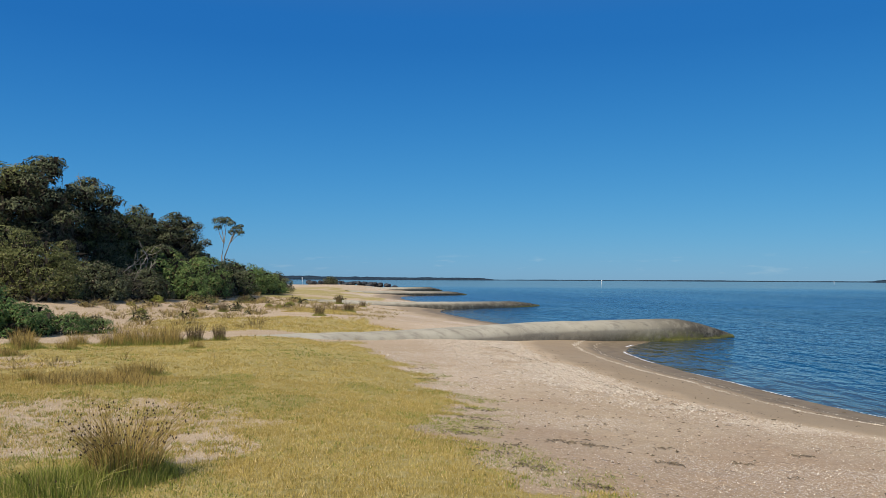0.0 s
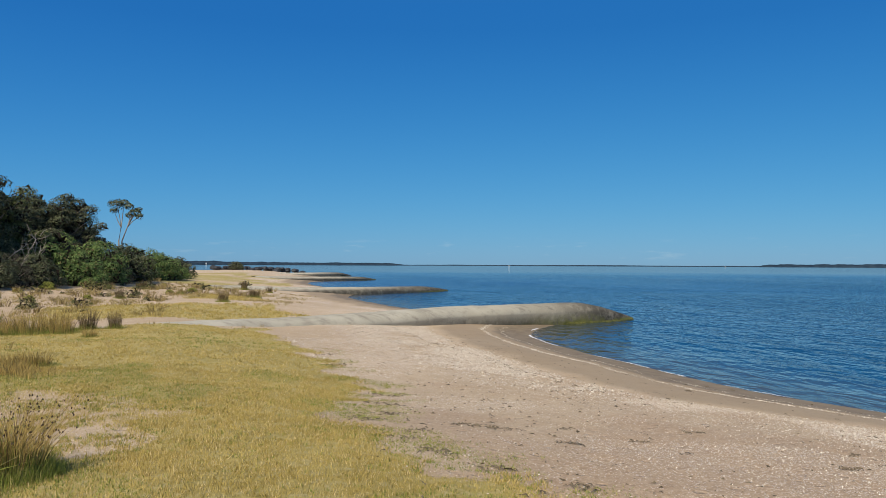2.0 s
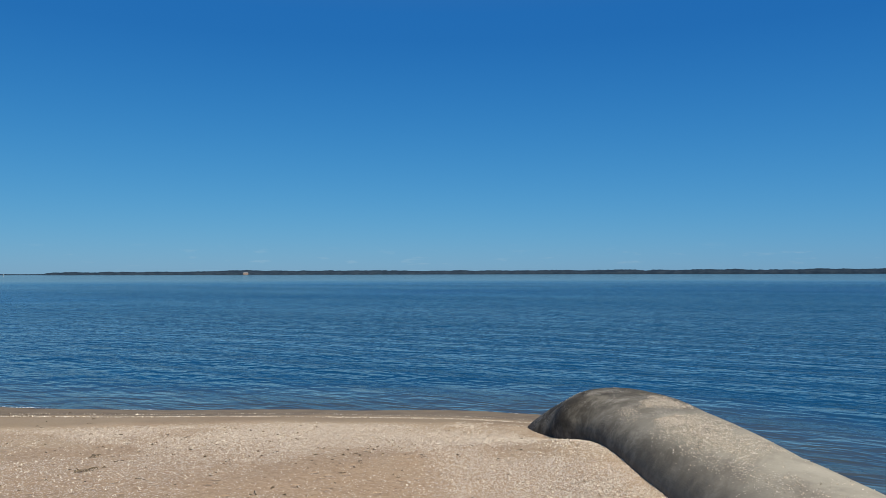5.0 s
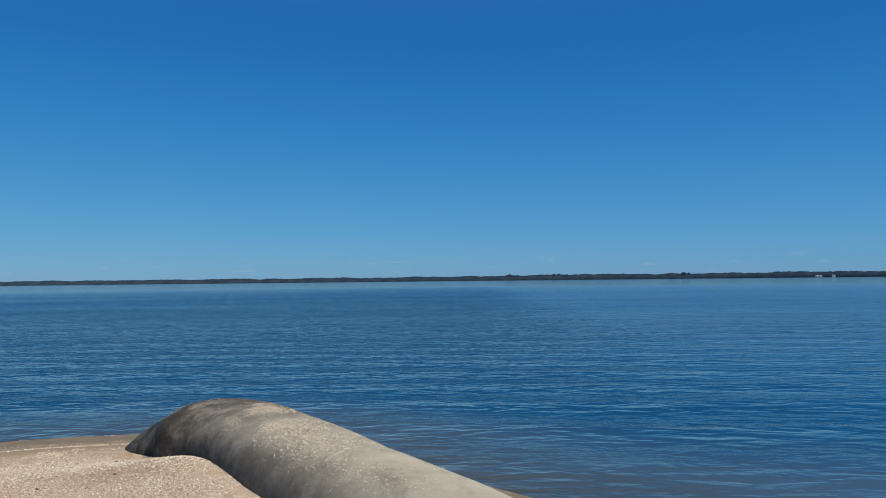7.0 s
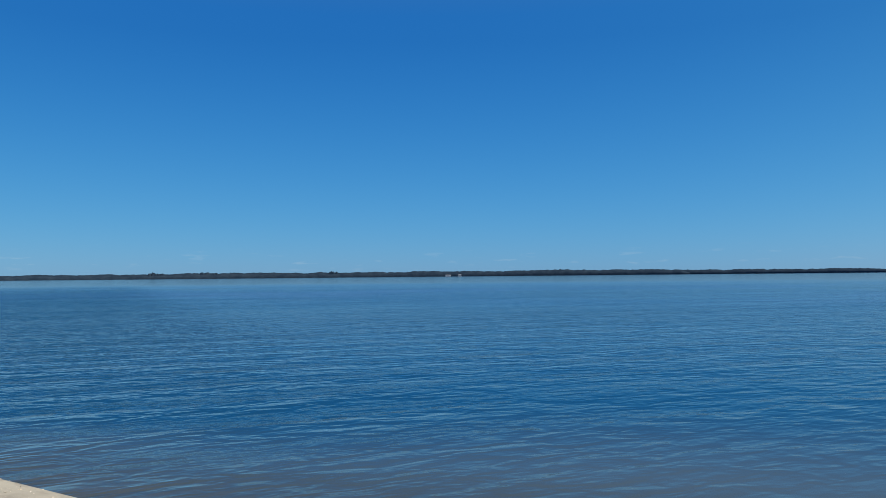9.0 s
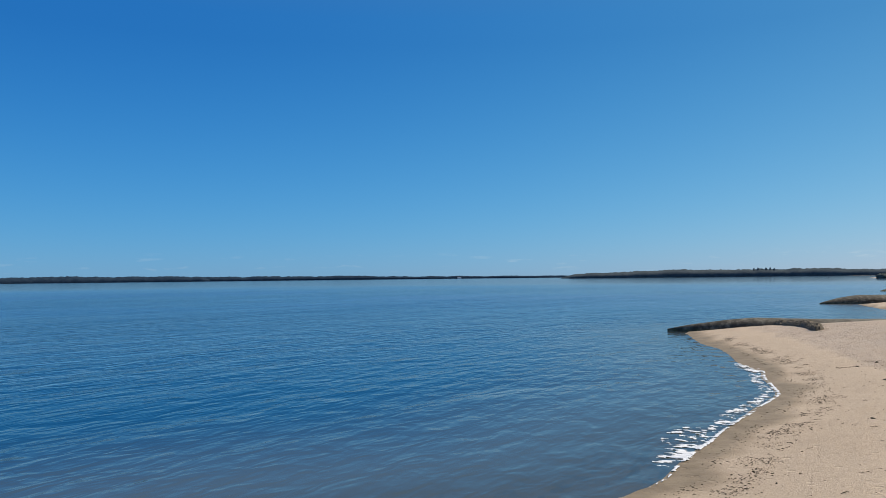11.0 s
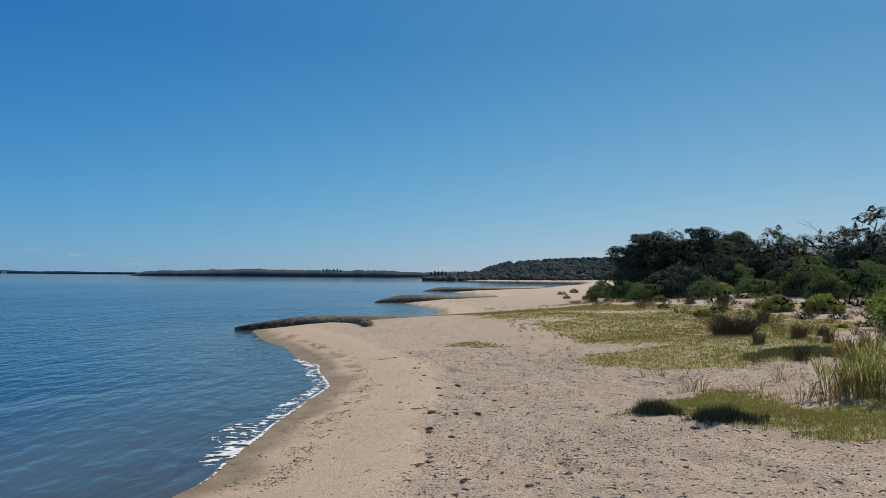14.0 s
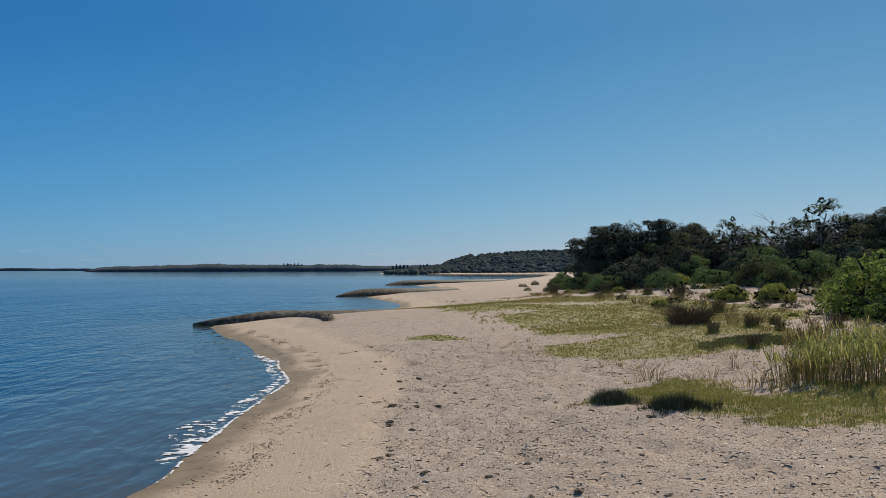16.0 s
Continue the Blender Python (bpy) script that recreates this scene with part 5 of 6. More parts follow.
def rush_meshes(seed, tall, wide, stalks, heads=0.5, base_green=0.0, stalk_mat=RUSH_BLADE, fan=0.35, thick=0.006, leaves=0):
    """Stalks that fan out of a tussock, dark seed heads on some of them, and a skirt of green blades."""
    rng = np.random.default_rng(seed)
    paths, tops = [], []
    for _ in range(stalks):
        a, r = rng.uniform(0, 2 * math.pi), math.sqrt(rng.uniform(0, 1)) * wide * 0.45
        d = Vector((math.cos(a), math.sin(a), 0))
        h = tall * rng.uniform(0.55, 1.05)
        k = fan * rng.uniform(0.2, 1.3) * (0.4 + r / max(wide * 0.45, 1e-3))
        p0 = d * r
        p1 = d * (r + k * h * 0.35) + Vector((rng.normal(0, 0.02), rng.normal(0, 0.02), h * 0.55))
        p2 = d * (r + k * h) + Vector((rng.normal(0, 0.04), rng.normal(0, 0.04), h * (1 - 0.25 * k)))
        paths.append([(p0 - Vector((0, 0, 0.04)), thick), (p1, thick * 0.8), (p2, thick * 0.35)])
        if rng.uniform() < heads:
            tops.append(p2 * 0.94 + p1 * 0.06)
    v, f = tubes(paths, 3)
    made = [("tussock", mesh_from("tussock", v, f, stalk_mat))]
    if tops:
        vs, fs = [], []
        for k, p in enumerate(tops):
            s = rng.uniform(0.005, 0.010)
            o = np.array([(0, 0, 1.5), (1, 0, 0), (0, 1, 0), (-1, 0, 0), (0, -1, 0), (0, 0, -1.3)]) * s + rng.normal(0, s * 0.2, (6, 3))
            vs.append(o + np.array(p))
            fs.append(np.array([(0, 1, 2), (0, 2, 3), (0, 3, 4), (0, 4, 1), (5, 2, 1), (5, 3, 2), (5, 4, 3), (5, 1, 4)]) + 6 * k)
        made.append(("seed_spray", mesh_from("seed_spray", np.concatenate(vs), np.concatenate(fs), SEED_HEAD)))
    if leaves:
        vs, fs = [], []
        for path in paths:
            for _ in range(leaves):
                k = rng.uniform(0.35, 1.0)
                p = np.array(path[1][0]) * (1 - k) + np.array(path[2][0]) * k
                w, L = rng.uniform(0, 2 * math.pi), rng.uniform(0.16, 0.34)
                d, n = np.array([math.cos(w), math.sin(w), 0]), np.array([-math.sin(w), math.cos(w), 0]) * 0.011
                b, tip = p + d * L * 0.4 + np.array([0, 0, L * 0.75]), p + d * L * 0.95 + np.array([0, 0, L * 0.85])
                fs += [(len(vs), len(vs) + 1, len(vs) + 3, len(vs) + 2), (len(vs) + 2, len(vs) + 3, len(vs) + 4, len(vs) + 4)]
                vs += [p - n * 0.5, p + n * 0.5, b - n, b + n, tip]
        tri = [(a, b, c) for a, b, c, d in fs] + [(a, c, d) for a, b, c, d in fs if c != d]
        made.append(("leaf_spray", mesh_from("leaf_spray", np.array(vs), np.array(tri), stalk_mat)))
    if base_green:
        n = int(1500 * base_green)
        a, r = rng.uniform(0, 2 * math.pi, n), np.sqrt(rng.uniform(0, 1, n)) * wide * 0.8
        v, f = blades(rng, np.cos(a) * r, np.sin(a) * r, np.full(n, -0.01), np.full(n, tall * 0.5) * (1.15 - r / wide), np.full(n, 0.010), 0.4, 2)
        made.append(("green_skirt", mesh_from("green_skirt", v, f, GREEN_BLADE)))
    return made


def rush(name, label, group, made):
    thing = root(name, label, "rush", group)
    for nm, me in made:
        tagged(piece(nm, me, thing), kind="stuff")
    return thing


def set_down(ob, rows, seed, sink=0.02):
    """The thing itself at the first row (x, y, scale), copies at the others."""
    rng = random.Random(seed)
    for k, (px, py, sc) in enumerate(rows):
        m = pose(px, py, gz(px, py) - sink, 0, 0, rng.uniform(0, 360))
        if k == 0:
            ob.matrix_basis = m @ Matrix.Scale(sc, 4)
        else:
            c = copy_thing(ob, m)
            c.scale = (sc * rng.uniform(0.9, 1.1), sc, sc * rng.uniform(0.85, 1.15))


big = rush("rush_clump", "large brown rush clump with dark seed heads and green base", "rush clumps on the turf", rush_meshes(301, 0.70, 0.55, 460, 0.45, 2.2, fan=0.42, thick=0.003))
big.matrix_basis = pose(-2.75, 7.15, gz(-2.75, 7.15) - 0.02, 0, 0, 30)
wing = rush("rush_clump", "leaning green rush clump beside the larger brown one", "rush clumps on the turf", rush_meshes(302, 0.42, 0.95, 110, 0.3, 3.0, GREEN_BLADE, 0.7, 0.003))
wing.matrix_basis = pose(-3.15, 6.75, gz(-3.15, 6.75) - 0.02, 0, 0, 0)
set_down(rush("rush_clump", "straw-coloured rush clump on the turf", "rush clumps on the turf", rush_meshes(303, 0.7, 1.0, 200, 0.15, 0.55, RUSH_BLADE, 0.32, 0.006)),
         [(-9.2, 19.0, 0.45), (-10.1, 18.8, 0.6), (-8.6, 20.2, 0.7), (-8.0, 20.7, 0.8), (-7.7, 21.5, 0.85), (-7.2, 20.6, 0.6), (-11.0, 20.2, 0.65), (-5.6, 14.0, 0.45), (-5.3, 14.2, 0.5),
          (-9.7, 17.4, 0.4), (-11.6, 18.0, 0.5), (-8.9, 21.8, 0.7), (-10.6, 19.6, 0.4), (-9.9, 21.0, 0.55), (-6.2, 19.6, 0.35), (-7.0, 13.4, 0.35)], 31)
set_down(rush("rush_clump", "upright brown-green rush clump on sand", "rush clumps on the turf", rush_meshes(304, 0.8, 0.55, 170, 0.15, 0.3, BACKLIT_RUSH, 0.22, 0.006)),
         [(-6.9, 21.6, 0.75), (-6.3, 21.9, 0.6), (-5.6, 45.6, 1.0), (-5.9, 36.8, 0.75), (-13.4, 51.5, 0.8), (-14.6, 48.5, 0.7), (-11.5, 40, 0.7), (-6.4, 61, 0.8), (-9, 66, 1.0),
          (-10.5, -22.6, 0.75), (-8.9, -21.6, 0.6), (-9.6, -26.6, 0.8), (-14.3, -58, 1.3), (-13.9, -52, 1.1), (-8.5, -18.2, 0.6), (-10.7, -21.3, 0.5), (-11.2, -20.4, 0.45),
          (-14.6, -45, 0.9), (-15.3, -41.6, 0.9), (-13.0, -31, 0.8), (-12.0, -24.2, 0.6), (-13.3, -22.9, 0.6), (-12.2, -62, 1.0), (-13.0, -66, 1.0)], 32)
wide = rush("rush_clump", "broad domed brown rush tussock, darkened as if backlit", "rush clumps on the turf", rush_meshes(305, 0.80, 1.25, 620, 0.3, 0.0, BACKLIT_RUSH, 0.75, 0.006))
wide.matrix_basis = pose(-9.35, -24.6, gz(-9.35, -24.6) - 0.02)
set_down(rush("reed_clump", "tall yellow-green reeds with dry brown lower stems", "reed bed by the turf", rush_meshes(306, 0.60, 1.0, 44, 0.0, 0.0, REED_BLADE, 0.26, 0.007, leaves=3)),
         [(-7.5, -13.2, 1.0), (-7.2, -13.9, 0.95), (-8.2, -12.6, 1.05), (-8.3, -13.6, 1.0), (-8.0, -14.5, 0.95), (-8.9, -13.1, 1.05), (-9.1, -14.2, 1.0),
          (-8.8, -15.3, 0.95), (-9.6, -12.4, 1.05), (-9.9, -13.5, 1.0), (-9.8, -15.0, 0.95), (-10.4, -16.5, 0.9), (-10.6, -14.2, 1.0)], 33)
set_down(rush("reed_clump", "dry brown reed stems at the foot of the reed bed", "reed bed by the turf", rush_meshes(307, 0.58, 0.9, 60, 0.1, 0.0, RUSH_BLADE, 0.3, 0.008)),
         [(-7.2, -13.4, 0.9), (-7.6, -12.7, 0.85), (-8.3, -12.0, 0.85), (-7.6, -14.2, 0.95), (-8.2, -15.2, 1.0), (-9.3, -17.4, 1.1), (-9.8, -18.2, 1.1), (-10.7, -18.9, 1.15), (-11.3, -17.8, 1.1)], 34)
set_down(rush("dry_weed", "thin leafless dry weed standing on the sand", "dry weeds on the sand", rush_meshes(308, 0.5, 0.45, 16, 0.7, 0.0, RUSH_BLADE, 0.7, 0.006)),
         [(-5.0, -15.0, 1.0), (-4.9, -15.4, 0.8), (-5.6, -14.6, 0.6), (-6.3, -13.6, 0.9), (-6.5, -13.0, 1.0), (-6.2, -15.2, 0.7), (-6.9, -15.8, 0.8), (-4.6, -17.4, 0.5), (-4.9, -18.4, 0.5),
          (-5.7, -18.0, 0.5), (-7.4, -17.0, 0.7), (-7.0, -11.0, 0.6), (-6.1, -10.4, 0.5), (-7.9, -18.6, 0.7), (-5.1, 11.4, 0.5), (-5.9, 10.4, 0.4), (-7.2, 12.9, 0.6), (-6.8, 16.5, 0.6), (-4.9, 17.0, 0.5)], 35)


def mat_plants(px, py):
    """A flat patch of creeping shore plants in front of the tussock."""
    return smooth(1.0 - np.hypot((px + 9.0) / 1.5, (py + 19.2) / 1.3) + 1.1 * (fbm(px, py, 1.6, 3, 100) - 0.5), 0.0, 0.4)


turf_patch("creeping_plants", "flat green mat of creeping shore plants", 219, (-11, -7, -21, -17.4), 900, 0.055, 0.020, LEAF_GREY, mat_plants, 4, 1.2)


herb = rush("dune_herb", "small dry herb tuft on the dune sand", "herbs on the dunes", rush_meshes(309, 0.22, 0.3, 26, 0.0, 0.0, DRY_BLADE, 0.9, 0.008))
herb_mix = random.Random(12)
set_down(herb, [(herb_mix.uniform(-17, -6), herb_mix.uniform(27, 66), herb_mix.uniform(0.7, 2.2)) for _ in range(130)]
         + [(-9.5 - herb_mix.uniform(0, 9), herb_mix.uniform(-64, -16), herb_mix.uniform(0.7, 2.0)) for _ in range(110)], 38)


# ---- shells, seaweed and foam ----
def chips(name, label, seed, box, count, keep, size):
    rng = np.random.default_rng(seed)
    px, py = scatter(rng, box, count, keep)
    v, f = shards(rng, np.stack([px, py, ground_z(px, py) + 0.004], 1), size)
    return tagged(new(name, mesh_from(name, v, f, CHIP)), label, "shells", kind="stuff")


def shell_bank(px, py):
    s = inland(px, py)
    start = 2.7 + 1.2 * smooth(py, 9, 15)
    return smooth(s, start, start + 0.5) * (1 - 0.85 * smooth(s, 6.2, 10.5)) * (0.30 + 0.70 * np.exp(-((s - start - 1.3) / 1.5) ** 2)) * (0.22 + 0.78 * smooth(fbm(px, py, 0.5, 4, 61), 0.36, 0.58)) * (1 - turf_at(px, py))


def shell_lines(px, py):
    s = inland(px, py) + (fbm(px, py, 1.2, 2, 62) - 0.5) * 0.25
    return np.maximum(np.exp(-((s - 1.9) / 0.09) ** 2), 0.3 * np.exp(-((s - 1.1) / 0.06) ** 2)) * smooth(fbm(px, py, 0.7, 2, 63), 0.15, 0.45)


chips("loose_shells", "bleached broken shells strewn over the upper beach", 401, (0, 12.5, 2.8, 14), 420000, shell_bank, 0.0080)
chips("loose_shells", "bleached broken shells strewn over the upper beach", 402, (-2, 9, 14, 31), 200000, shell_bank, 0.0140)
def groyne_foot(px, py):
    """Shells banked along the sandy side of the near groyne."""
    d = polygon_distance(px, py, [(2, -1.8), (5.2, -0.75), (8.1, 1.15), (10.2, 2.65), (11.4, 3.6), (11.8, 5.5)], False)
    return np.exp(-((d - 1.1) / 0.5) ** 2) * smooth(fbm(px, py, 0.9, 3, 57), 0.25, 0.5) * smooth(px, 3.0, 6.0)


chips("loose_shells", "bleached shells banked along the foot of the groyne", 405, (4.5, 12.2, 0, 7), 170000, groyne_foot, 0.0095)
chips("loose_shells", "thin drift lines of white shells on wet sand", 403, (3, 14, 4, 34), 520000, shell_lines, 0.012)
chips("loose_shells", "sparse pale shell grit on the trodden sand", 404, (-7, 3, -22, -6), 70000, lambda px, py: 0.7 * smooth(inland(px, py), 2.7, 3.4) * (0.3 + 0.7 * smooth(fbm(px, py, 0.45, 3, 64), 0.42, 0.62)) * (1 - turf_at(px, py)) * (polygon_distance(px, py, TURF[4]) < -0.6), 0.011)


def weed_strands(rng, cx, cy, reach, count, flat=0.35, turn=0.0):
    """Curled ribbons of dry weed round a place, following the ground."""
    vs, fs = [], []
    for _ in range(count):
        a = rng.uniform(0, 2 * math.pi)
        r = math.sqrt(rng.uniform(0, 1)) * reach
        ox, oy = math.cos(a) * r, math.sin(a) * r * flat
        x0, y0 = cx + ox * math.cos(turn) - oy * math.sin(turn), cy + ox * math.sin(turn) + oy * math.cos(turn)
        d, L, w = turn + rng.normal(0, 0.8), rng.uniform(0.05, 0.18), rng.uniform(0.003, 0.007)
        base = len(vs) * 10
        pts, q = [], np.array([x0, y0])
        for k in range(5):
            nrm = np.array([-math.sin(d), math.cos(d)]) * w
            lift = 0.006 + 0.012 * math.sin(k * 0.8) * rng.uniform(0.3, 1.2)
            pts += [(q[0] - nrm[0], q[1] - nrm[1], lift), (q[0] + nrm[0], q[1] + nrm[1], lift + rng.uniform(-0.008, 0.014))]
            d += rng.normal(0, 0.5)
            q = q + np.array([math.cos(d), math.sin(d)]) * L / 4
        vs.append(np.array(pts))
        fs.append(np.array([(2 * k, 2 * k + 2, 2 * k + 3, 2 * k + 1) for k in range(4)]) + base)
    return np.concatenate(vs), np.concatenate(fs)


def seaweed(name, label, seed, spots, kind="", heap=0.0):
    rng = np.random.default_rng(seed)
    V, F, n = [], [], 0
    for cx, cy, reach, count, turn in spots:
        v, f = weed_strands(rng, cx, cy, reach, max(1, int(count * 0.6)), 0.35, turn)
        V.append(v)
        F.append(f + n)
        n += len(v)
    V = np.concatenate(V)
    V[:, 2] += ground_z(V[:, 0], V[:, 1]) + np.repeat(heap * rng.uniform(0, 1, len(V) // 10) ** 1.5, 10)
    return tagged(new(name, mesh_from(name, V, np.concatenate(F), WRACK)), label, "seaweed", "" if kind else "washed-up seaweed", kind)


for k, (cx, cy, reach, count, turn) in enumerate([
        (1.95, 9.75, 0.34, 46, -0.1), (1.55, 9.85, 0.25, 22, 0.3), (4.65, 10.05, 0.16, 24, 0.2), (5.46, 8.05, 0.16, 24, 0.0), (3.55, 9.3, 0.13, 18, 0.1), (2.6, 8.9, 0.16, 22, 0.1),
        (2.85, 10.0, 0.10, 12, 0), (0.9, 9.2, 0.22, 18, 0.5), (0.6, 8.7, 0.30, 22, -0.5), (1.0, 8.0, 0.30, 26, -0.6), (1.5, 7.4, 0.30, 26, -0.6), (0.5, 10.6, 0.35, 34, 0.2), (0.6, 11.6, 0.35, 32, -0.2),
        (0.7, 12.7, 0.40, 34, 0.3), (0.3, 10.0, 0.3, 26, -0.3), (2.1, 6.9, 0.3, 24, -0.6), (-0.2, 16.6, 0.4, 30, 0.9), (-0.5, 18.6, 0.4, 30, 0.9), (6.2, 9.0, 0.10, 10, 0), (3.9, 8.6, 0.08, 8, 0.4),
        (-1.9, -7.85, 0.20, 40, 0.2), (0.2, -10.75, 0.10, 16, 0), (0.1, -11.4, 0.10, 14, 0), (0.1, -14.6, 0.16, 22, 0), (0.35, -15.2, 0.2, 18, 0.2), (-4.7, -16.3, 0.3, 24, 0.2), (-3.9, -12.3, 0.25, 24, 0.1),
        (-4.3, -17.3, 0.3, 28, 0.1), (1.75, -24.5, 0.25, 18, 0.6), (-1.0, -8.4, 0.12, 20, 0.1), (2.05, -17.0, 0.12, 14, 0)]):
    seaweed("seaweed_clump", "dried dark seaweed clump lying on the sand", 500 + k, [(cx, cy, reach, count, turn)], "stuff")

def weed_lump(px, py, reach, seed):
    """A compact crumpled lump of dry weed half sunk in the sand."""
    rng = np.random.default_rng(seed)
    bm = bmesh.new()
    bmesh.ops.create_icosphere(bm, subdivisions=3, radius=1.0)
    turn = rng.uniform(0, math.pi)
    for v in bm.verts:
        q = v.co * (0.72 + 0.5 * noise.noise(v.co * 1.7 + Vector((seed, 0, 0))) + 0.22 * noise.noise(v.co * 5.0 + Vector((0, seed, 0))))
        a, b = q.x * reach * 1.35, q.y * reach * 0.8
        v.co = (a * math.cos(turn) - b * math.sin(turn), a * math.sin(turn) + b * math.cos(turn), q.z * reach * 0.5)
    me = bpy.data.meshes.new("seaweed_clump")
    bm.to_mesh(me)
    bm.free()
    me.materials.append(WRACK)
    ob = tagged(new("seaweed_clump", me), "small dark lump of seaweed on the walked sand", "seaweed", "washed-up seaweed")
    ob.matrix_basis = pose(px, py, gz(px, py) + reach * 0.08)


rng = np.random.default_rng(539)
for k in range(22):
    v = -25.5 + 0.85 * k + rng.normal(0, 0.3)
    u = float(np.interp(v, [-25.6, -19.4, -14.3, -10.6, -8.0], [1.4, 0.3, -0.1, -0.15, -0.5])) + rng.normal(0, 0.3)
    weed_lump(u, v, rng.uniform(0.04, 0.09), 560 + k)
for k in range(26):
    weed_lump(rng.uniform(-5.5, -0.6), rng.uniform(-17, -6.5), rng.uniform(0.03, 0.075), 640 + k)
rng = np.random.default_rng(540)
spots = [(np.interp(v, [-34, -28, -21.5, -17.4, -14, -10.5, -8], [6.6, 3.7, 1.9, 1.7, 1.9, 2.2, 2.5]) + rng.normal(0, 0.14), v, rng.uniform(0.05, 0.18), int(rng.integers(1, 4)), 1.5 + rng.normal(0, 0.3)) for v in np.arange(-33, -7.5, 0.3)]
spots += [(rng.uniform(-7, 2), rng.uniform(-24, -6.5), 0.05, int(rng.integers(1, 4)), rng.uniform(0, 3)) for _ in range(190)]
seaweed("seaweed_litter", "wrack line and scraps of seaweed on the trodden beach", 541, spots, "stuff")


def crumbs(name, label, seed, box, count, keep, size, material):
    """Small dark crumbs of wrack and bark, on trodden sand also for dent shade: little uneven tetrahedra on the sand.
    """
    rng = np.random.default_rng(seed)
    px, py = scatter(rng, box, count, keep)
    n = len(px)
    c = np.stack([px, py, ground_z(px, py)], 1)
    s = (size * rng.uniform(0.4, 1.6, n) ** 1.5)[:, None, None]
    o = np.array([(1.9, 0, 0), (-1.0, 0.6, 0), (-1.0, -0.6, 0), (0, 0, 0.6)])[None] * s + rng.normal(0, 0.25, (n, 4, 3)) * s
    a = rng.uniform(0, 2 * math.pi, n)[:, None]
    v = np.stack([o[..., 0] * np.cos(a) - o[..., 1] * np.sin(a), o[..., 0] * np.sin(a) + o[..., 1] * np.cos(a), np.maximum(o[..., 2], -0.004)], -1) + c[:, None]
    f = (np.arange(n)[:, None, None] * 4 + np.array([(0, 1, 3), (1, 2, 3), (2, 0, 3)])[None]).reshape(-1, 3)
    return tagged(new(name, mesh_from(name, v.reshape(-1, 3), f, material)), label, "litter", kind="stuff")


def wrack_band(px, py):
    s = inland(px, py)
    broken = smooth(fbm(px, py, 1.6, 3, 66), 0.40, 0.66)
    return np.maximum(np.exp(-((s - 1.1) / 0.24) ** 2), 0.4 * np.exp(-((s - 0.5) / 0.15) ** 2)) * broken


def trodden(px, py):
    s = inland(px, py)
    return smooth(s, 0.3, 0.6) * (0.04 + 0.96 * smooth(s, 2.6, 3.4)) * (1 - turf_at(px, py)) * (0.3 + 0.7 * smooth(fbm(px, py, 0.55, 4, 67), 0.42, 0.66))


crumbs("wrack_crumbs", "brown crumbled wrack in a line on smooth sand", 543, (1, 8, -36, -8), 150000, wrack_band, 0.009, WRACK)
# besides debris, these dark bits stand in for shade inside footprints and dents
crumbs("wrack_crumbs", "dark crumbs of bark, weed and dent shade on trodden sand", 544, (-9, 2.5, -26, -5.5), 52000, trodden, 0.0095, WRACK)
crumbs("wrack_crumbs", "dark crumbs of bark and weed among shells", 545, (0, 11, 4, 28), 5000, trodden, 0.012, WRACK)
spots = [(rng.uniform(0.2, 9), rng.uniform(5, 26), 0.05, int(rng.integers(1, 3)), rng.uniform(0, 3)) for _ in range(260)]
spots += [(np.interp(v, [14, 17.4, 21.2, 25.2, 29], [5.4, 4.1, 3.5, 2.3, 1.6]) + rng.normal(0, 0.1), v, rng.uniform(0.05, 0.2), int(rng.integers(2, 6)), 2.0) for v in np.arange(14, 29, 0.3)]
seaweed("seaweed_litter", "scraps of seaweed among the shells", 542, spots, "stuff")


def foam(name, label, seed, box, cell, mask):
    """A thin raised film of bubbles where the mask holds."""
    ax, ay = np.arange(box[0], box[1], cell), np.arange(box[2], box[3], cell)
    FX, FY = np.meshgrid(ax, ay)
    u, v = FX.ravel(), FY.ravel()
    m = mask(u, v)
    f = grid_faces(len(ax), len(ay))
    f = f[(m[f] > 0.5).all(1)]
    used = np.unique(f)
    idx = np.full(len(u), -1)
    idx[used] = np.arange(len(used))
    u, v, m = u[used], v[used], m[used]
    jig = np.random.default_rng(seed).normal(0, cell * 0.18, (2, len(u)))
    zz = np.maximum(ground_z(u, v), 0.0) + 0.012 + 0.02 * smooth(m, 0.5, 0.8) * fbm(u, v, 14, 2, seed)
    return tagged(new(name, mesh_from(name, np.stack([u + jig[0], v + jig[1], zz], 1), idx[f], FOAM, True)), label, "foam", kind="stuff")


def south_foam(u, v):
    s = inland(u, v)
    lace = fbm(u * 0.7 + 0.5 * v, v * 1.3 - 0.3 * u, 4.5, 3, 81)
    net = 1 - np.abs(2 * lace - 1) * 2.2
    edge = np.exp(-((s + 0.24) / 0.30) ** 2) * (0.20 + 0.80 * net) * smooth(v, -29, -25)
    edge = edge * (0.75 + 0.5 * smooth(fbm(u, v, 0.35, 2, 82), 0.35, 0.6))
    raft = np.exp(-(((u - 3.75) / 0.42) ** 2 + ((v + 14.3) / 1.15) ** 2)) * (0.2 + 0.75 * smooth(net, 0.2, 0.8))
    return np.maximum(edge * smooth(-v, 10.6, 13), raft) * (s < 0.25) + 0.55 * np.exp(-((s - 0.02) / 0.06) ** 2) * lace * 1.6 * (v > -25)


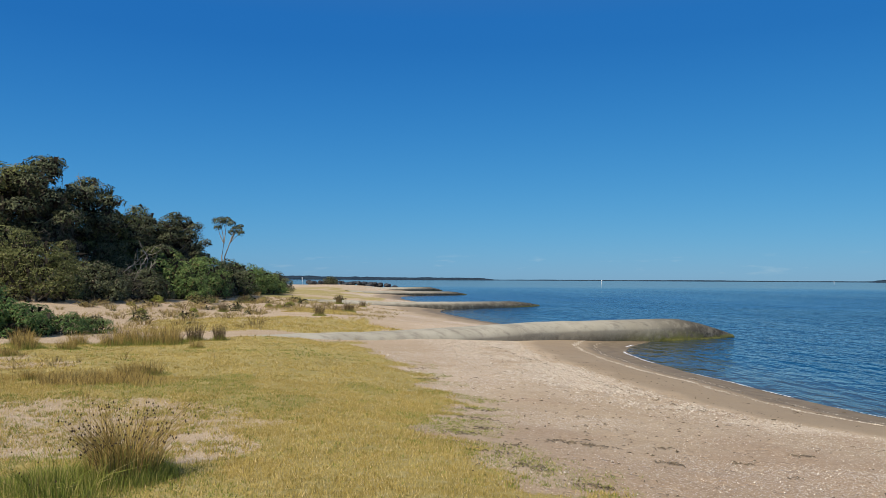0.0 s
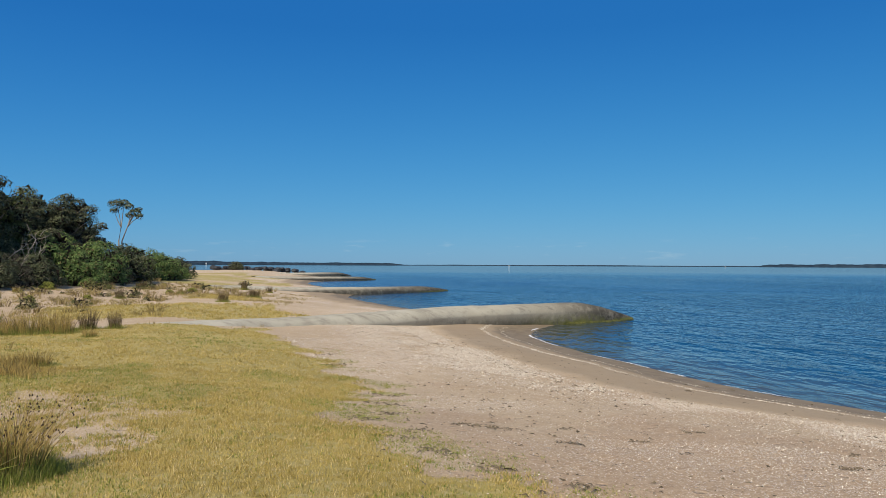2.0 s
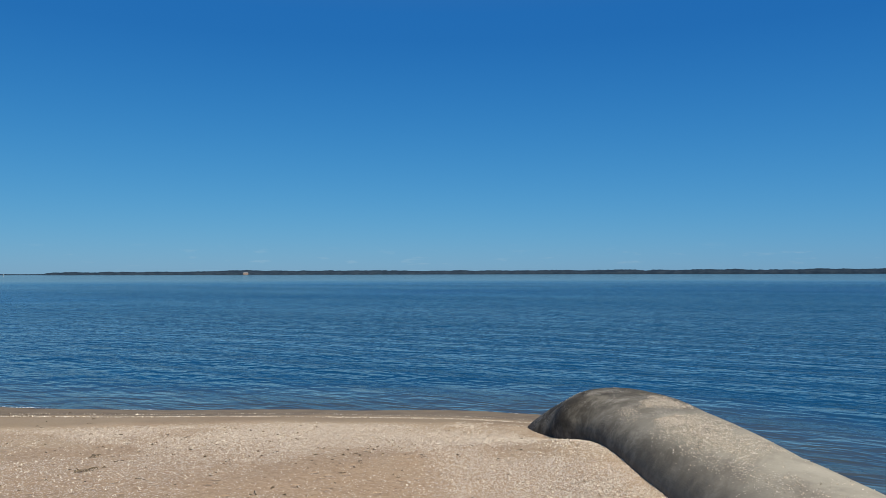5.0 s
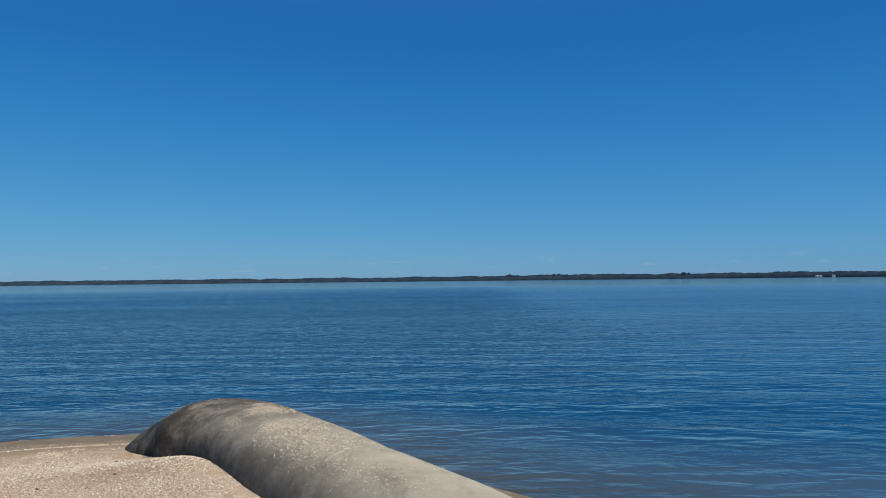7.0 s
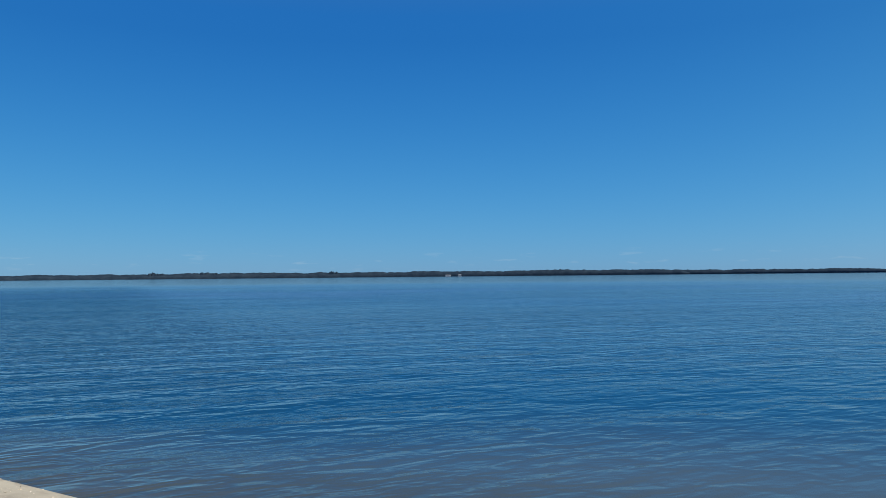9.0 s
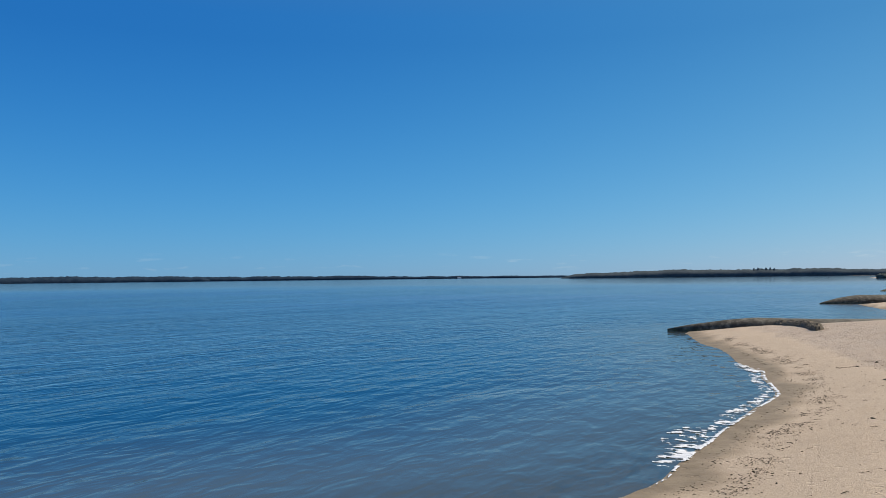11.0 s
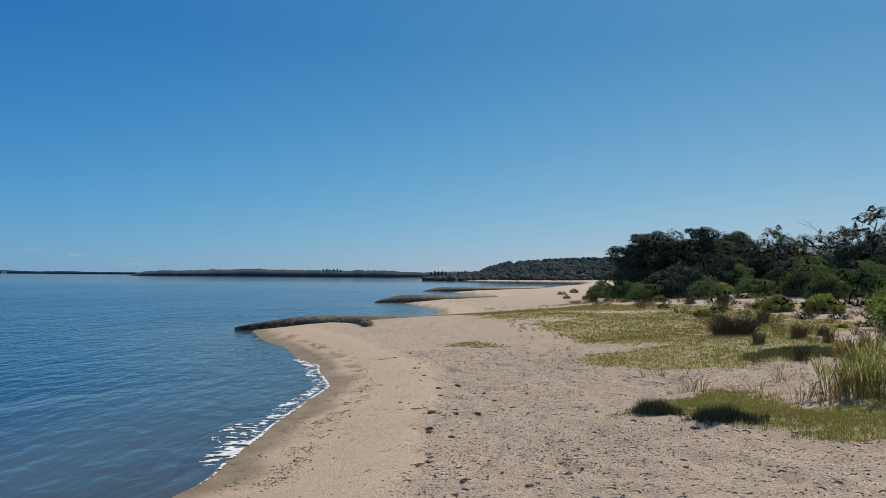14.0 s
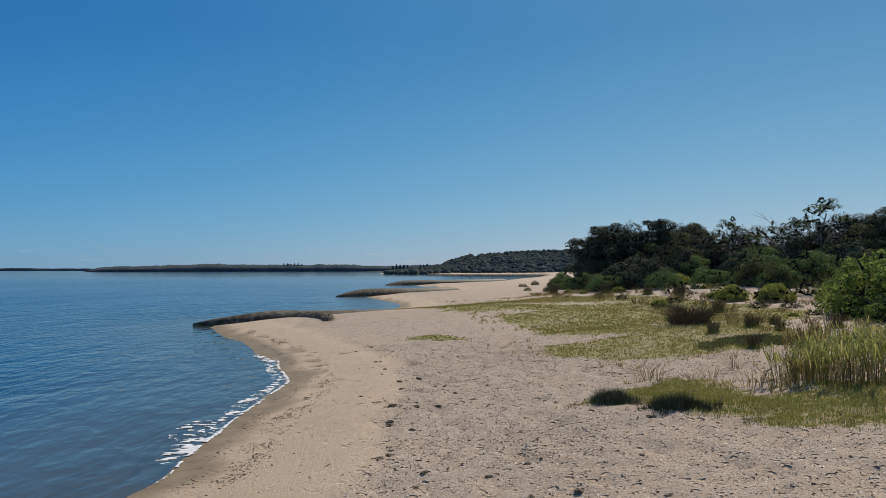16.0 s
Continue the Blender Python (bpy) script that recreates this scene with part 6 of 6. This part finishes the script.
def north_foam(u, v):
    s = inland(u, v)
    return np.exp(-((s + 0.02) / 0.09) ** 2) * (0.25 + 1.15 * fbm(u, v, 1.6, 3, 83)) * smooth(fbm(u, v, 0.5, 2, 84), 0.3, 0.5) * (0.55 + 0.45 * smooth(v, 12, 20))


foam("foam", "white lacy foam along the water's edge", 601, (2.4, 5.2, -27, -9.3), 0.022, south_foam)
foam("foam", "thin broken foam line at the water's edge", 602, (6.6, 15, 4.5, 34), 0.035, north_foam)


# ---- rocks, posts and far buildings ----
def rock_mesh(seed):
    rng = np.random.default_rng(seed)
    bm = bmesh.new()
    bmesh.ops.create_icosphere(bm, subdivisions=2, radius=0.6)
    for v in bm.verts:
        v.co = Vector((v.co.x * 1.3, v.co.y, v.co.z * 0.8)) * rng.uniform(0.78, 1.15)
    me = bpy.data.meshes.new("rock")
    bm.to_mesh(me)
    bm.free()
    me.materials.append(STONE)
    return me


rock_shapes = [rock_mesh(700 + k) for k in range(5)]
rng = np.random.default_rng(710)
for k in range(64):
    f = k / 63
    px, py = -38 + 23 * f + rng.normal(0, 0.4), 216 + 7 * f + rng.normal(0, 1.0)
    ob = tagged(new("rock", rock_shapes[k % 5]), "dark grey boulder in a low rock wall", "rock", "rock wall boulders")
    ob.matrix_basis = pose(px, py, max(gz(px, py), 0.0) + rng.uniform(0.3, 1.15), 0, 0, rng.uniform(0, 360)) @ Matrix.Scale(rng.uniform(0.8, 1.5), 4)


def lathe(rows, sides=10):
    bm = bmesh.new()
    rings = [[bm.verts.new((r * math.cos(2 * math.pi * k / sides), r * math.sin(2 * math.pi * k / sides), h)) for k in range(sides)] for r, h in rows]
    for a, b in zip(rings, rings[1:]):
        for k in range(sides):
            bm.faces.new((a[k], a[(k + 1) % sides], b[(k + 1) % sides], b[k]))
    bm.faces.new(rings[-1])
    bm.faces.new(rings[0][::-1])
    return bm


def marker(az, dist, tall, material, label):
    thing = root("channel_marker", label, "marker", "channel markers in the bay")
    part("pile", lathe([(0.28 * tall / 4, -1.5), (0.24 * tall / 4, tall * 0.7)]), material, thing)
    part("topmark", lathe([(0.25 * tall / 4, tall * 0.7), (0.55 * tall / 4, tall * 0.74), (0.5 * tall / 4, tall * 0.92), (0.1, tall)]), material, thing)
    thing.matrix_basis = pose(math.sin(radians(az)) * dist, math.cos(radians(az)) * dist, 0)


marker(11.93, 640, 3.0, WHITE, "white channel marker standing in the bay")
marker(-10.6, 900, 4.5, WHITE, "white channel marker beyond the rock wall")
marker(27.5, 1500, 3.5, WHITE, "distant white channel marker")
for az, dist in ((167.4, 900), (172.6, 800), (175.4, 700), (181.3, 700)):
    marker(az, dist, 2.6, STONE, "dark channel post near the headland")


def house(az, dist, base, size, label, paint=WHITE):
    """A far building: walls, windows and a pitched roof."""
    w, d, h = size
    thing = root("house", label, "house")
    bm = bmesh.new()
    bmesh.ops.create_cube(bm, size=1, matrix=Matrix.Translation((0, 0, h / 2)) @ Matrix.Diagonal((w, d, h, 1)))
    bmesh.ops.bevel(bm, geom=bm.edges[:], offset=0.1, segments=1, affect="EDGES")
    part("wall", bm, paint, thing)
    bm = bmesh.new()
    v = [bm.verts.new(c) for c in ((-w * .54, -d * .6, h), (w * .54, -d * .6, h), (w * .54, d * .6, h), (-w * .54, d * .6, h), (-w * .46, 0, h + d * .35), (w * .46, 0, h + d * .35))]
    for f in ((0, 1, 5, 4), (2, 3, 4, 5), (0, 4, 3), (1, 2, 5), (3, 2, 1, 0)):
        bm.faces.new([v[k] for k in f])
    part("roof", bm, ROOF, thing)
    for k in range(4):
        bm = bmesh.new()
        bmesh.ops.create_cube(bm, size=1, matrix=Matrix.Translation(((k - 1.5) * w / 4.4, -d / 2 - 0.05, h * 0.52)) @ Matrix.Diagonal((w / 9, 0.12, h * 0.4, 1)))
        part("window", bm, STONE, thing)
    thing.matrix_basis = pose(math.sin(radians(az)) * dist, math.cos(radians(az)) * dist, base, 0, 0, -az)


house(43.1, 3780, 1.0, (22, 10, 7), "faded brown house on the shore of the far island", CREAM)
house(113.2, 3780, 0.6, (26, 8, 5), "pale boathouse low on the far shore")
house(114.1, 3780, 0.6, (14, 8, 7), "pale shed beside the boathouse")
house(149.5, 3900, 0.6, (20, 8, 5), "white building on the far low shore")


# ---- dead wood and the weed bank ----
def dead_tree(px, py, tall, seed, label):
    rng = np.random.default_rng(seed)
    thing = root("dead_tree", label, "dead tree")
    for b in range(3):
        w = rng.uniform(0, 2 * math.pi)
        d = np.array([math.cos(w) * 0.7, math.sin(w) * 0.7, 0.8])
        p, path, forks = np.array([0.0, 0.0, -0.2]), [], []
        for k in range(16):
            path.append((tuple(p), 0.042 * tall / 4 * (1 - k / 17)))
            d = d + rng.normal(0, 0.2, 3)
            d /= np.linalg.norm(d)
            d[2] = abs(d[2]) * 0.9 + 0.1
            p = p + d * tall / 13
            if k > 5:
                e = p + (d + rng.normal(0, 0.6, 3)) * tall / 7
                forks.append([(tuple(p), 0.016 * tall / 4), (tuple((p + e) / 2 + rng.normal(0, 0.08, 3)), 0.010 * tall / 4), (tuple(e), 0.004)])
        v, f = tubes([path] + forks, 6)
        piece("limb", mesh_from("limb", v, f, PALE_BARK, True), thing)
    thing.matrix_basis = pose(px, py, gz(px, py) - 0.05)


dead_tree(-18.6, 44.5, 3.0, 801, "bare pale dead branches at the wood's edge")
dead_tree(-19.8, 47.5, 3.2, 802, "bare pale dead branches under dark trees")
dead_tree(-21.0, 46.5, 6.2, 803, "grey leafless treetop above the wood")
dead_tree(-27.5, -52.0, 4.6, 804, "grey leafless tree among green crowns")


def weed_bank(name, label, line, wide, tall, seed):
    """A low ragged ridge of matted weed along the line, torn along its rim."""
    rng = np.random.default_rng(seed)
    P = np.array(line, float)
    n, m = 90, 15
    c = np.stack([np.interp(np.linspace(0, len(P) - 1, n), range(len(P)), P[:, k]) for k in (0, 1)], 1)
    for _ in range(8):
        c[1:-1] = 0.25 * c[:-2] + 0.5 * c[1:-1] + 0.25 * c[2:]
    d = np.gradient(c, axis=0)
    d /= np.linalg.norm(d, axis=1)[:, None]
    nor = np.stack([d[:, 1], -d[:, 0]], 1)
    w = np.linspace(-1, 1, m)
    ends = np.minimum(1, np.minimum(np.arange(n), np.arange(n)[::-1]) / 7.0)
    half = wide / 2 * (0.7 + 0.6 * fbm(c[:, 0], c[:, 1], 0.8, 3, seed)) * (0.3 + 0.7 * ends)
    x, y = c[:, :1] + nor[:, :1] * half[:, None] * w, c[:, 1:] + nor[:, 1:] * half[:, None] * w
    up = (1 - np.abs(w) ** 2.6)[None] * ends[:, None] * tall * (0.4 + 1.1 * fbm(x, y, 1.6, 4, seed + 1)) + rng.normal(0, 0.025, x.shape)
    zz = ground_z(x.ravel(), y.ravel()) + np.where(np.abs(w)[None] > 0.99, -0.05, np.maximum(up, -0.03)).ravel()
    return tagged(new(name, mesh_from(name, np.stack([x.ravel(), y.ravel(), zz], 1), grid_faces(m, n), WRACK)), label, "seaweed")


bank = [(6.3, -42.2), (5.3, -41.2), (4.5, -39.8), (3.9, -38.4), (3.6, -36.8)]
weed_bank("seaweed_bank", "low dark ragged bank of matted seaweed by the groyne", bank, 0.75, 0.24, 819)
seaweed("seaweed_litter", "loose seaweed strands round the dark weed bank", 820,
        [(np.interp(f, range(5), [p[0] for p in bank]), np.interp(f, range(5), [p[1] for p in bank]), 0.75, 90, -1.0) for f in np.linspace(0, 4, 15)], "stuff", 0.3)
